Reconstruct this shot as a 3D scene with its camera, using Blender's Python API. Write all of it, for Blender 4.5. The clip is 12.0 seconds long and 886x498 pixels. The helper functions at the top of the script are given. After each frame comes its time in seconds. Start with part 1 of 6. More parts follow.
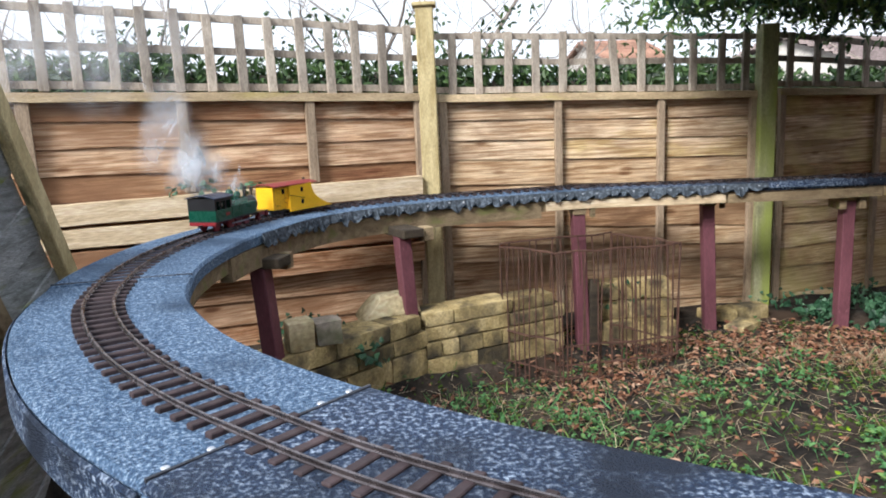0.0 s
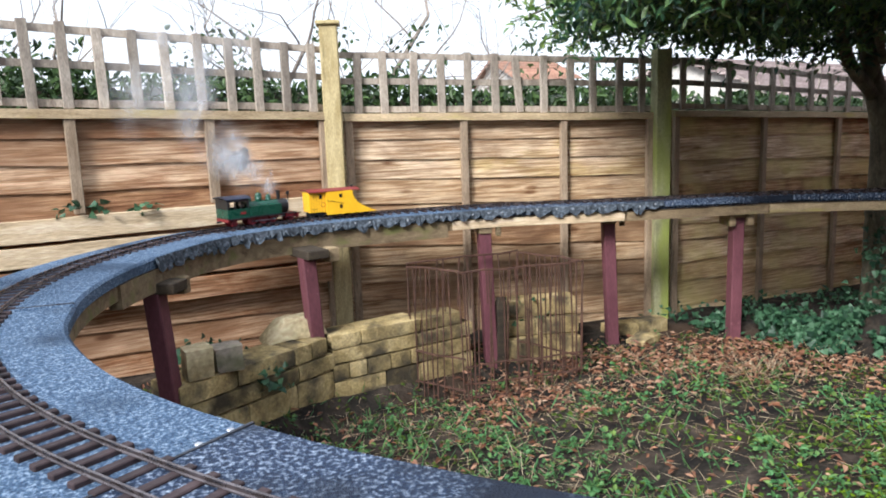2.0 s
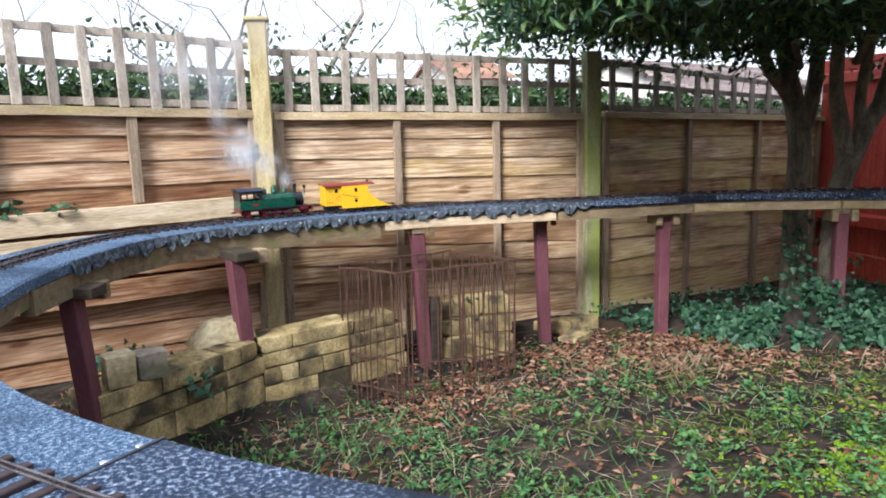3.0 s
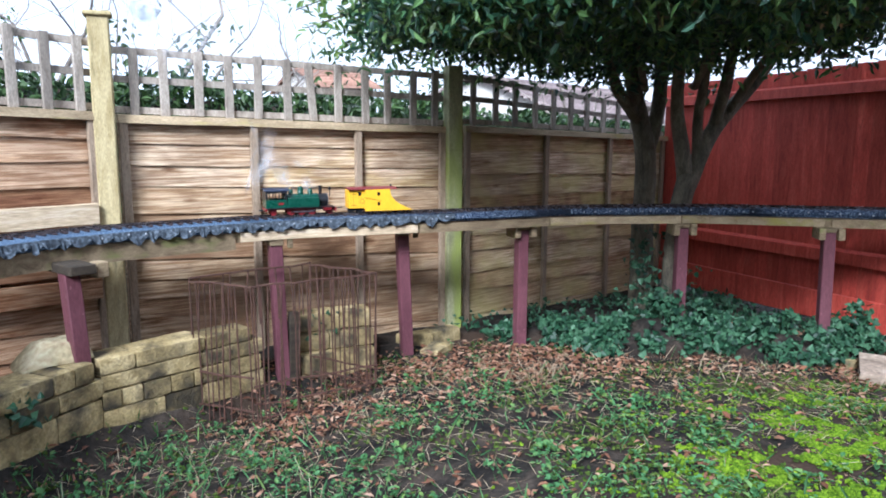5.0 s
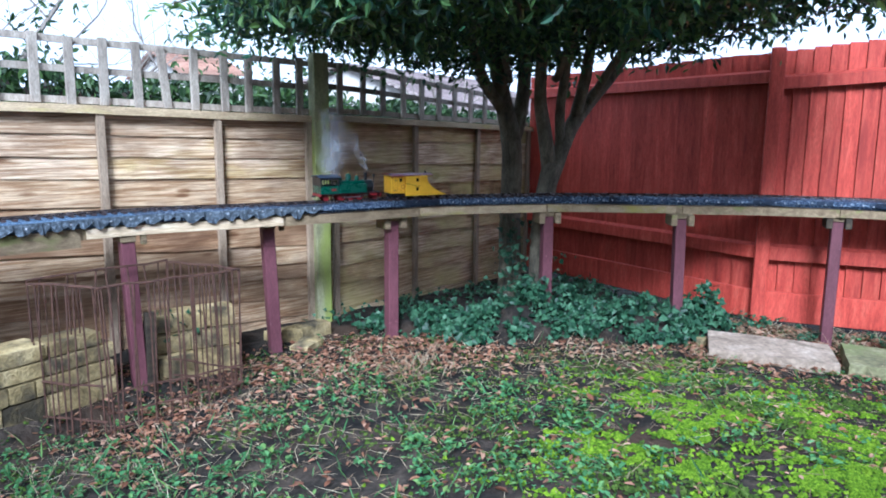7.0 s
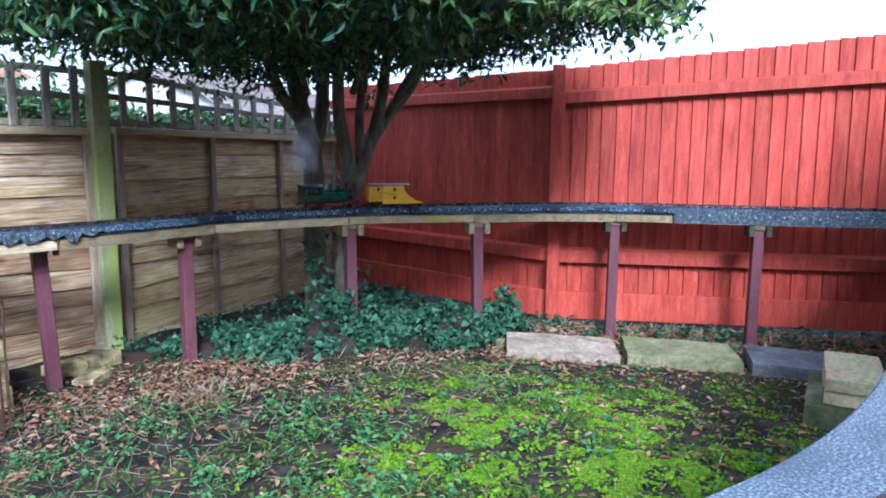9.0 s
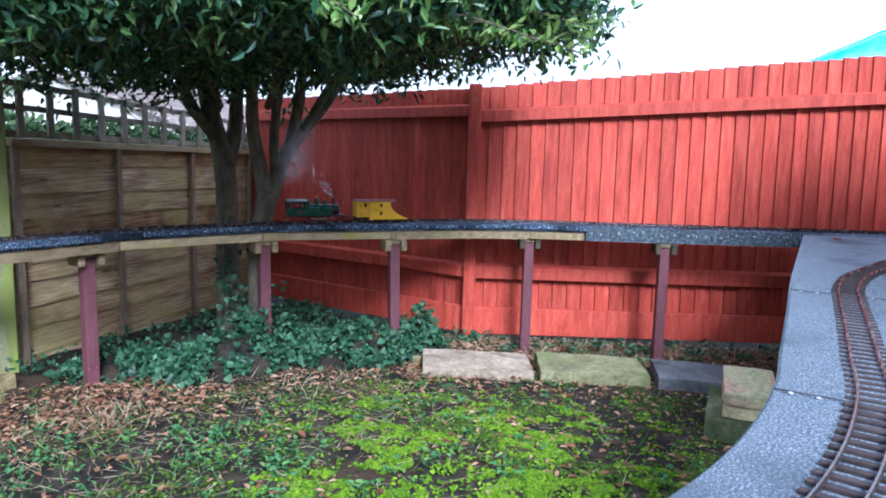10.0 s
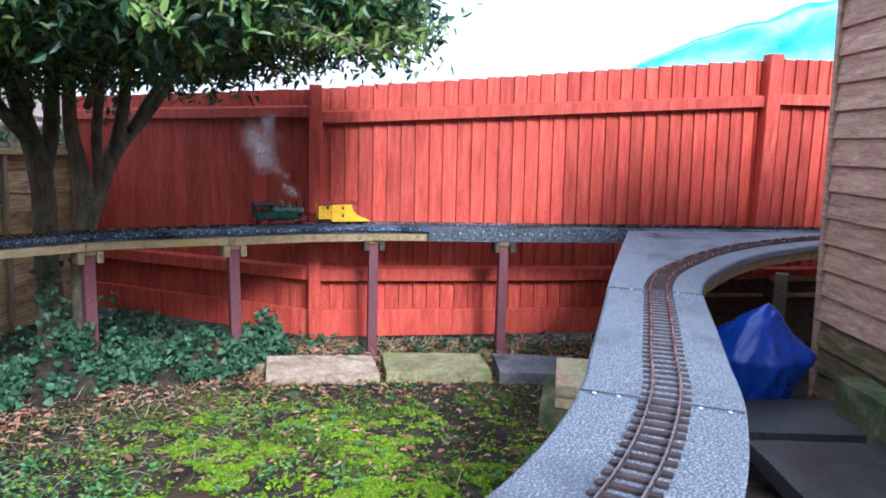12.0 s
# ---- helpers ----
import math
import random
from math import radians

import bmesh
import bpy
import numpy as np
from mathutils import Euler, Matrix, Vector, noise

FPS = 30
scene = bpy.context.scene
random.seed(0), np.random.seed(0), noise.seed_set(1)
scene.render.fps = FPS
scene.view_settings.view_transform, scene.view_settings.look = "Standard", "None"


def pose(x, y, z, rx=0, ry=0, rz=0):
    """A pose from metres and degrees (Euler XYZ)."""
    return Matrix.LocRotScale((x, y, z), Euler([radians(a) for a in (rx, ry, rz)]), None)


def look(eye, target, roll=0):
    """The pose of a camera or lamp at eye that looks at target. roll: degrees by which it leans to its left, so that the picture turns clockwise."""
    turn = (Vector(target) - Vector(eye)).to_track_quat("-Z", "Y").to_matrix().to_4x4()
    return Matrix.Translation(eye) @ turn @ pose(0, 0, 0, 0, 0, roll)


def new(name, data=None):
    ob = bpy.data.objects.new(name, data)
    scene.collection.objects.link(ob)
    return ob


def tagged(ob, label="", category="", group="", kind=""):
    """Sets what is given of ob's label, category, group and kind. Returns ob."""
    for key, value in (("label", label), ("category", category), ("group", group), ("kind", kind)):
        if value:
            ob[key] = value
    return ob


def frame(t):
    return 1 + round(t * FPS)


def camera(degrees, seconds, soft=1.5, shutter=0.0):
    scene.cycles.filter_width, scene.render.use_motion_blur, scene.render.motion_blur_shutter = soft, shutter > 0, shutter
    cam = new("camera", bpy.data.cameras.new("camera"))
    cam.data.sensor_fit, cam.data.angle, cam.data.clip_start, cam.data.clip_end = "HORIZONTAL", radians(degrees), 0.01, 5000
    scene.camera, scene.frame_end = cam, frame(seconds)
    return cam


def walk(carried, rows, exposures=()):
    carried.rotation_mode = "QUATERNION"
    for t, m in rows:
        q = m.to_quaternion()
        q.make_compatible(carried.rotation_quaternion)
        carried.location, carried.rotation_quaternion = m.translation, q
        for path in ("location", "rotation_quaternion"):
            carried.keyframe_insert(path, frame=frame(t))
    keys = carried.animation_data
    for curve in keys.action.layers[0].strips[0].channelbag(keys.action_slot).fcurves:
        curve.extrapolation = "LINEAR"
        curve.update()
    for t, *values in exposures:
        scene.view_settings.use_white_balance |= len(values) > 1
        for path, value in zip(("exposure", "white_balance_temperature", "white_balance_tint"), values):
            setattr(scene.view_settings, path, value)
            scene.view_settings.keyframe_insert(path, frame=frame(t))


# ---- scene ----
cam = camera(62.6, 12.0, soft=1.9)
# seconds, x, y, z, yaw, pitch, roll
PATH = [
    (0.0, 0.0000, 0.0000, 0.8468, 0.154, -10.498, 2.455),
    (0.5, 0.0087, -0.0005, 0.8535, -1.177, -10.218, 2.883),
    (1.0, 0.0098, 0.0043, 0.8556, -2.417, -9.885, 2.753),
    (1.5, 0.0224, 0.0088, 0.8586, -4.202, -9.631, 2.418),
    (2.0, 0.0328, 0.0134, 0.8572, -6.479, -9.508, 2.024),
    (2.5, 0.0406, 0.0170, 0.8621, -8.786, -9.673, 1.751),
    (3.0, 0.0543, 0.0229, 0.8629, -11.297, -9.818, 1.548),
    (3.5, 0.0575, 0.0277, 0.8555, -13.897, -9.770, 1.018),
    (5.5, 0.0971, 0.0594, 0.8667, -23.768, -9.138, -0.153),
    (6.0, 0.1041, 0.0634, 0.8686, -25.911, -9.404, 0.055),
    (6.5, 0.1076, 0.0703, 0.8663, -28.630, -9.580, -0.265),
    (7.0, 0.1225, 0.0782, 0.8627, -31.403, -9.810, -0.613),
    (9.0, 0.1916, 0.0345, 0.8930, -45.485, -9.215, -0.601),
    (9.5, 0.2007, 0.0192, 0.9133, -48.226, -8.931, -0.884),
    (10.0, 0.2113, 0.0188, 0.9305, -51.507, -8.409, -1.653),
    (10.5, 0.2185, 0.0231, 0.9391, -54.675, -8.230, -2.024),
    (11.0, 0.2278, 0.0046, 0.9503, -57.151, -8.669, -1.940),
    (11.5, 0.2356, -0.0136, 0.9609, -60.247, -8.666, -1.963),
    (12.0, 0.2504, -0.0352, 0.9682, -62.703, -8.511, -1.752),
]
walk(cam, [(t, pose(x, y, z, 90 + pitch, roll, yaw)) for t, x, y, z, yaw, pitch, roll in PATH],
     [(0.0, 0.40, 5950, 10), (3.0, 0.54, 5750, 11), (6.0, 0.68, 4900, 10), (9.0, 0.74, 4700, 6), (10.5, 0.77, 5050, 9), (12.0, 0.79, 5300, 12)])

# ---- world and light: thin bright overcast, soft sun behind the camera's left shoulder ----
world = bpy.data.worlds.new("world")
scene.world = world
world.use_nodes = True
wn, wl = world.node_tree.nodes, world.node_tree.links
sky = wn.new("ShaderNodeTexSky")
sky.sky_type, sky.sun_disc = "NISHITA", False
sky.sun_elevation, sky.sun_rotation = radians(35.7), radians(218.4)
sky.air_density, sky.dust_density, sky.ozone_density = 1.0, 6.0, 1.0
bright = wn.new("ShaderNodeMix")
bright.data_type = "RGBA"
bright.inputs["Factor"].default_value = 0.86
bright.inputs["B"].default_value = (11.4, 11.7, 12.1, 1)
wl.new(sky.outputs[0], bright.inputs["A"])
wl.new(bright.outputs["Result"], wn["Background"].inputs["Color"])
wn["Background"].inputs["Strength"].default_value = 0.10
sun = new("sun", bpy.data.lights.new("sun", "SUN"))
sun.data.energy, sun.data.angle, sun.data.color = 4.6, radians(18), (1.0, 0.95, 0.87)
sun.matrix_basis = look((-0.95, -1.2, 1.1), (0.0, 0.0, 0.0))

# ---- materials ----
def col(c):
    return (c[0], c[1], c[2], 1)


def material(name, tones, scale=6.0, stretch=(1, 1, 1), rough=0.8, metal=0.0, bump=0.3, fine=60.0, spot=None, spot_scale=4.0,
             spot_edge=(0.55, 0.7), per_piece=0.0, distortion=0.6, spec=0.3, grainy=0.7):
    """Noise between tones (stretched along the grain), a fine grain, an optional second stain colour, and a shift from piece to piece."""
    m = bpy.data.materials.new(name)
    m.use_nodes = True
    nt = m.node_tree
    n, l = nt.nodes, nt.links
    b = n["Principled BSDF"]
    tc = n.new("ShaderNodeTexCoord")
    mp = n.new("ShaderNodeMapping")
    mp.inputs["Scale"].default_value = stretch
    l.new(tc.outputs["Object"], mp.inputs["Vector"])
    oi = n.new("ShaderNodeObjectInfo")
    mul = n.new("ShaderNodeMath")
    mul.operation = "MULTIPLY"
    mul.inputs[1].default_value = 37.0
    l.new(oi.outputs["Random"], mul.inputs[0])
    add = n.new("ShaderNodeVectorMath")
    l.new(mp.outputs[0], add.inputs[0])
    l.new(mul.outputs[0], add.inputs[1])
    na = n.new("ShaderNodeTexNoise")
    na.inputs["Scale"].default_value, na.inputs["Detail"].default_value, na.inputs["Distortion"].default_value = scale, 7, distortion
    na.inputs["Roughness"].default_value = 0.62
    l.new(add.outputs[0], na.inputs["Vector"])
    ramp = n.new("ShaderNodeValToRGB")
    els = ramp.color_ramp.elements
    for i, c in enumerate(tones):
        p = 0.28 + 0.44 * i / max(1, len(tones) - 1)
        e = els[i] if i < 2 else els.new(p)
        e.position, e.color = p, col(c)
    if len(tones) > 2:
        for i, c in enumerate(tones):
            els[i].position, els[i].color = 0.28 + 0.44 * i / (len(tones) - 1), col(c)
    l.new(na.outputs["Fac"], ramp.inputs[0])
    nf = n.new("ShaderNodeTexNoise")
    nf.inputs["Scale"].default_value, nf.inputs["Detail"].default_value = fine, 4
    l.new(add.outputs[0], nf.inputs["Vector"])
    grain = n.new("ShaderNodeMix")
    grain.data_type, grain.blend_type = "RGBA", "OVERLAY"
    grain.inputs["Factor"].default_value = grainy
    l.new(ramp.outputs[0], grain.inputs["A"])
    l.new(nf.outputs["Fac"], grain.inputs["B"])
    out = grain.outputs["Result"]
    if spot:
        ns = n.new("ShaderNodeTexNoise")
        ns.inputs["Scale"].default_value, ns.inputs["Detail"].default_value = spot_scale, 5
        l.new(add.outputs[0], ns.inputs["Vector"])
        sr = n.new("ShaderNodeMapRange")
        sr.inputs["From Min"].default_value, sr.inputs["From Max"].default_value = spot_edge
        l.new(ns.outputs["Fac"], sr.inputs["Value"])
        sm = n.new("ShaderNodeMix")
        sm.data_type = "RGBA"
        l.new(sr.outputs[0], sm.inputs["Factor"])
        l.new(out, sm.inputs["A"])
        sm.inputs["B"].default_value = col(spot)
        out = sm.outputs["Result"]
    if per_piece:
        hs = n.new("ShaderNodeHueSaturation")
        mr = n.new("ShaderNodeMapRange")
        mr.inputs["To Min"].default_value, mr.inputs["To Max"].default_value = 1 - per_piece, 1 + per_piece
        l.new(oi.outputs["Random"], mr.inputs["Value"])
        l.new(mr.outputs[0], hs.inputs["Value"])
        l.new(out, hs.inputs["Color"])
        out = hs.outputs["Color"]
    l.new(out, b.inputs["Base Color"])
    b.inputs["Metallic"].default_value = metal
    b.inputs["Specular IOR Level"].default_value = spec
    rr = n.new("ShaderNodeMapRange")
    rr.inputs["To Min"].default_value, rr.inputs["To Max"].default_value = max(0.05, rough - 0.15), min(1, rough + 0.12)
    l.new(na.outputs["Fac"], rr.inputs["Value"])
    l.new(rr.outputs[0], b.inputs["Roughness"])
    if bump:
        hsum = n.new("ShaderNodeMath")
        l.new(na.outputs["Fac"], hsum.inputs[0])
        l.new(nf.outputs["Fac"], hsum.inputs[1])
        bp = n.new("ShaderNodeBump")
        bp.inputs["Strength"].default_value, bp.inputs["Distance"].default_value = bump, 0.006
        l.new(hsum.outputs[0], bp.inputs["Height"])
        l.new(bp.outputs[0], b.inputs["Normal"])
    return m


def board_material(name, tones, stain, stain_edge=(0.46, 0.66), algae=None):
    """Sawn waney boards: each board its own tone, long straight grain, drawn-out knots, weather stains and an optional bloom of algae."""
    m = bpy.data.materials.new(name)
    m.use_nodes = True
    n, l = m.node_tree.nodes, m.node_tree.links
    b = n["Principled BSDF"]
    tc = n.new("ShaderNodeTexCoord")
    oi = n.new("ShaderNodeObjectInfo")

    def math_node(op, x, y):
        k = n.new("ShaderNodeMath")
        k.operation = op
        for i, v in enumerate((x, y)):
            if isinstance(v, (int, float)):
                k.inputs[i].default_value = v
            else:
                l.new(v, k.inputs[i])
        return k.outputs[0]

    shift = math_node("MULTIPLY", oi.outputs["Random"], 53.0)

    def noise_node(stretch, scale, detail, distortion=0.0, rough=0.6):
        mp = n.new("ShaderNodeMapping")
        mp.inputs["Scale"].default_value = stretch
        l.new(tc.outputs["Object"], mp.inputs["Vector"])
        ad = n.new("ShaderNodeVectorMath")
        l.new(mp.outputs[0], ad.inputs[0])
        l.new(shift, ad.inputs[1])
        t = n.new("ShaderNodeTexNoise")
        t.inputs["Scale"].default_value, t.inputs["Detail"].default_value = scale, detail
        t.inputs["Distortion"].default_value, t.inputs["Roughness"].default_value = distortion, rough
        l.new(ad.outputs[0], t.inputs["Vector"])
        return t.outputs["Fac"], ad.outputs[0]

    def spread(v, lo, hi, to_lo=0.0, to_hi=1.0):
        r = n.new("ShaderNodeMapRange")
        for key, q in (("From Min", lo), ("From Max", hi), ("To Min", to_lo), ("To Max", to_hi)):
            r.inputs[key].default_value = q
        l.new(v, r.inputs["Value"])
        return r.outputs[0]

    def blend(kind, fac, x, y):
        k = n.new("ShaderNodeMix")
        k.data_type, k.blend_type = "RGBA", kind
        for key, v in (("Factor", fac), ("A", x), ("B", y)):
            if isinstance(v, (int, float)):
                k.inputs[key].default_value = v
            elif isinstance(v, tuple):
                k.inputs[key].default_value = col(v)
            else:
                l.new(v, k.inputs[key])
        return k.outputs["Result"]

    grain, _ = noise_node((1.6, 10, 42), 3.2, 6, 0.35)
    fine, _ = noise_node((6, 30, 190), 3.0, 3)
    patch, _ = noise_node((2.2, 3, 6), 1.6, 4, 0.4)
    wide, _ = noise_node((1.5, 1, 3.2), 1.3, 3)
    # the board's own tone wanders along its length
    pick = n.new("ShaderNodeValToRGB")
    els = pick.color_ramp.elements
    while len(els) < len(tones):
        els.new(0.5)
    for i, c in enumerate(tones):
        els[i].position, els[i].color = i / (len(tones) - 1), col(c)
    l.new(math_node("ADD", math_node("MULTIPLY", oi.outputs["Random"], 0.75), math_node("SUBTRACT", math_node("MULTIPLY", patch, 1.1), 0.42)), pick.inputs[0])
    c = blend("MULTIPLY", spread(grain, 0.60, 0.40, 0.0, 0.82), pick.outputs[0], (0.36, 0.25, 0.16))
    c = blend("OVERLAY", 0.85, c, fine)
    c = blend("MIX", spread(wide, stain_edge[0], stain_edge[1], 0.0, 0.8), c, stain)
    mp = n.new("ShaderNodeMapping")
    mp.inputs["Scale"].default_value = (3.1, 1.0, 10.5)
    l.new(tc.outputs["Object"], mp.inputs["Vector"])
    vo = n.new("ShaderNodeTexVoronoi")
    vo.inputs["Scale"].default_value = 1.35
    l.new(mp.outputs[0], vo.inputs["Vector"])
    c = blend("MULTIPLY", spread(vo.outputs["Distance"], 0.17, 0.08, 0.0, 0.8), c, (0.30, 0.18, 0.10))
    if algae:
        al, _ = noise_node((1.8, 1, 2.0), 1.6, 4)
        c = blend("MIX", spread(al, 0.42, 0.66, 0.0, 0.6), c, algae)
    l.new(c, b.inputs["Base Color"])
    b.inputs["Roughness"].default_value, b.inputs["Specular IOR Level"].default_value = 0.82, 0.25
    bp = n.new("ShaderNodeBump")
    bp.inputs["Strength"].default_value, bp.inputs["Distance"].default_value = 0.5, 0.005
    l.new(math_node("ADD", grain, fine), bp.inputs["Height"])
    l.new(bp.outputs[0], b.inputs["Normal"])
    return m


LARCH = [(0.24, 0.135, 0.075), (0.47, 0.30, 0.17), (0.65, 0.48, 0.30), (0.52, 0.385, 0.26), (0.78, 0.61, 0.42), (0.68, 0.52, 0.27)]
FENCE_WOOD = board_material("weathered_larch", LARCH, (0.19, 0.11, 0.06))
FENCE_RED_BROWN = board_material("red_brown_larch", [(0.22, 0.10, 0.05), (0.48, 0.28, 0.15), (0.70, 0.50, 0.33), (0.40, 0.21, 0.11), (0.78, 0.60, 0.42)], (0.22, 0.115, 0.06))
FENCE_ALGAE = board_material("mossy_larch", LARCH, (0.24, 0.17, 0.09), (0.54, 0.74), (0.56, 0.48, 0.18))
BATTEN = material("batten_wood", [(0.20, 0.14, 0.09), (0.40, 0.31, 0.22)], 6, (8, 8, 1.2), 0.85, bump=0.4, per_piece=0.2)
TRELLIS_WOOD = material("trellis_wood", [(0.19, 0.155, 0.125), (0.44, 0.385, 0.32)], 6, (6, 6, 1.5), 0.88, bump=0.4, per_piece=0.3)
RAIL_WOOD = material("rail_wood", [(0.25, 0.18, 0.10), (0.50, 0.39, 0.245)], 5, (1.5, 8, 8), 0.85, bump=0.4, spot=(0.36, 0.30, 0.09), spot_scale=2.2, per_piece=0.15)
POST_WOOD = material("post_wood", [(0.30, 0.23, 0.10), (0.55, 0.46, 0.26)], 5, (8, 8, 1.4), 0.85, bump=0.4, spot=(0.14, 0.12, 0.06), spot_scale=3.0, spot_edge=(0.62, 0.72))
MOSSY_POST = material("mossy_post", [(0.17, 0.16, 0.10), (0.29, 0.29, 0.15), (0.42, 0.40, 0.25)], 4, (5, 5, 1.4), 0.9, bump=0.4, spot=(0.29, 0.34, 0.07), spot_scale=1.6, spot_edge=(0.43, 0.64))
RED_WOOD = material("red_stained_wood", [(0.26, 0.032, 0.022), (0.41, 0.058, 0.038), (0.50, 0.102, 0.065)], 4, (10, 10, 1.2), 0.62, bump=0.35, fine=40,
                    spot=(0.25, 0.032, 0.024), spot_scale=2.5, spot_edge=(0.6, 0.75), per_piece=0.18)
PURPLE = material("plum_paint", [(0.095, 0.034, 0.043), (0.145, 0.053, 0.066)], 8, (3, 3, 1), 0.6, bump=0.15, spot=(0.30, 0.16, 0.17), spot_scale=34, spot_edge=(0.70, 0.73), grainy=0.4, per_piece=0.12)
FELT = material("mineral_felt", [(0.035, 0.043, 0.06), (0.15, 0.18, 0.235), (0.54, 0.58, 0.64)], 270, (1, 1, 1), 0.9, bump=0.9, fine=430,
                spot=(0.07, 0.085, 0.115), spot_scale=3.5, spot_edge=(0.52, 0.74), distortion=0.0)
FELT_BLUE = material("blue_mineral_felt", [(0.010, 0.024, 0.055), (0.075, 0.135, 0.235), (0.46, 0.58, 0.72)], 240, (1, 1, 1), 0.9, bump=0.9, fine=430,
                     spot=(0.03, 0.055, 0.10), spot_scale=4.5, spot_edge=(0.52, 0.74), distortion=0.0)
FELT_DARK = material("dark_gritty_felt", [(0.006, 0.010, 0.022), (0.020, 0.042, 0.095), (0.52, 0.62, 0.76)], 170, (1, 1, 1), 0.72, bump=0.9, fine=420, spot=(0.010, 0.017, 0.034),
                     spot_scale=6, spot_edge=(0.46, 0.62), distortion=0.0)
FELT_TAR = material("bitumen_edge", [(0.012, 0.013, 0.018), (0.05, 0.055, 0.07)], 60, (1, 1, 1), 0.7, bump=0.5)
# near-black timber for bearers, platform legs, back board, stake and some head blocks
DARK_TIMBER = material("dark_wood", [(0.018, 0.014, 0.011), (0.05, 0.038, 0.026), (0.085, 0.065, 0.042)], 5, (2, 9, 9), 0.85, bump=0.4, per_piece=0.2)
BEAM = material("deck_timber", [(0.11, 0.075, 0.042), (0.31, 0.235, 0.14)], 5, (2, 9, 9), 0.85, bump=0.4, spot=(0.17, 0.165, 0.06), spot_scale=3, per_piece=0.3)
SLEEPER = material("sleeper_plastic", [(0.020, 0.014, 0.017), (0.055, 0.037, 0.038)], 20, (1, 1, 1), 0.7, bump=0.2, per_piece=0.25)
RAIL_STEEL = material("weathered_rail", [(0.072, 0.058, 0.06), (0.23, 0.20, 0.20)], 30, (1, 1, 1), 0.28, metal=0.85, bump=0.1)
STONE = material("yellow_stone", [(0.10, 0.075, 0.035), (0.36, 0.275, 0.125), (0.58, 0.465, 0.25)], 9, (1, 1, 1), 0.92, bump=0.9, fine=120, spot=(0.075, 0.062, 0.04), spot_scale=10,
                 spot_edge=(0.47, 0.64), per_piece=0.3)
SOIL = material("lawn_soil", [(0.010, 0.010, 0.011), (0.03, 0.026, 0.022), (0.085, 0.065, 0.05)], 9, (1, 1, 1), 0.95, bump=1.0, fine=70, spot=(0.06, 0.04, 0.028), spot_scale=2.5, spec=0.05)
SLAB = material("paving_stone", [(0.07, 0.062, 0.05), (0.20, 0.175, 0.14), (0.32, 0.27, 0.22)], 8, (1, 1, 1), 0.9, bump=0.5, spot=(0.11, 0.12, 0.05), spot_scale=5, per_piece=0.3)
BARK = material("smooth_bark", [(0.045, 0.04, 0.032), (0.13, 0.112, 0.08), (0.22, 0.19, 0.13)], 7, (3, 3, 1), 0.9, bump=0.5)
RUST = material("rusty_wire", [(0.045, 0.024, 0.018), (0.12, 0.06, 0.042)], 40, (1, 1, 1), 0.8, bump=0.2, metal=0.2)


# ---- mesh helpers ----
def part(name, bm, mat, parent=None, label="", smooth=False):
    me = bpy.data.meshes.new(name)
    if smooth:
        for f in bm.faces:
            f.smooth = True
    bm.to_mesh(me)
    bm.free()
    me.materials.append(mat)
    ob = new(name, me)
    if parent:
        ob.parent = parent
    if label:
        ob["label"] = label
    return ob


def thing(name, label, category, group="", kind="", m=None):
    ob = new(name)
    ob.empty_display_size = 0.05
    if m is not None:
        ob.matrix_basis = m
    return tagged(ob, label, category, group, kind)


def box(bm, cx, cy, cz, sx, sy, sz, m=None, bevel=0.0, seg=1):
    """A box of full sizes sx, sy, sz centred at c, edges bevelled."""
    r = bmesh.ops.create_cube(bm, size=1.0)
    vs = r["verts"]
    for v in vs:
        v.co = Vector((cx + v.co.x * sx, cy + v.co.y * sy, cz + v.co.z * sz))
    if bevel:
        es = list({e for v in vs for e in v.link_edges})
        rb = bmesh.ops.bevel(bm, geom=es, offset=bevel, segments=seg, affect="EDGES", profile=0.5)
        vs = list({v for f in rb["faces"] for v in f.verts} | {v for v in vs if v.is_valid})
    if m is not None:
        bmesh.ops.transform(bm, matrix=m, verts=vs)
    return vs


def cyl(bm, p0, p1, r0, r1=None, n=10):
    p0, p1 = Vector(p0), Vector(p1)
    d = p1 - p0
    m = Matrix.Translation((p0 + p1) / 2) @ d.to_track_quat("Z", "Y").to_matrix().to_4x4()
    bmesh.ops.create_cone(bm, cap_ends=True, segments=n, radius1=r0, radius2=r0 if r1 is None else r1, depth=d.length, matrix=m)


def tube(bm, pts, radii, n=8):
    """A tapered tube through the points."""
    pts = [Vector(p) for p in pts]
    rings = []
    for i, p in enumerate(pts):
        d = (pts[min(i + 1, len(pts) - 1)] - pts[max(i - 1, 0)]).normalized()
        q = d.to_track_quat("Z", "Y")
        rings.append([bm.verts.new(p + q @ Vector((math.cos(a) * radii[i], math.sin(a) * radii[i], 0))) for a in [2 * math.pi * k / n for k in range(n)]])
    for a, b in zip(rings, rings[1:]):
        for k in range(n):
            bm.faces.new((a[k], a[(k + 1) % n], b[(k + 1) % n], b[k]))
    bm.faces.new(rings[0][::-1])
    bm.faces.new(rings[-1])


def lerp(a, b, t):
    return a + (b - a) * t


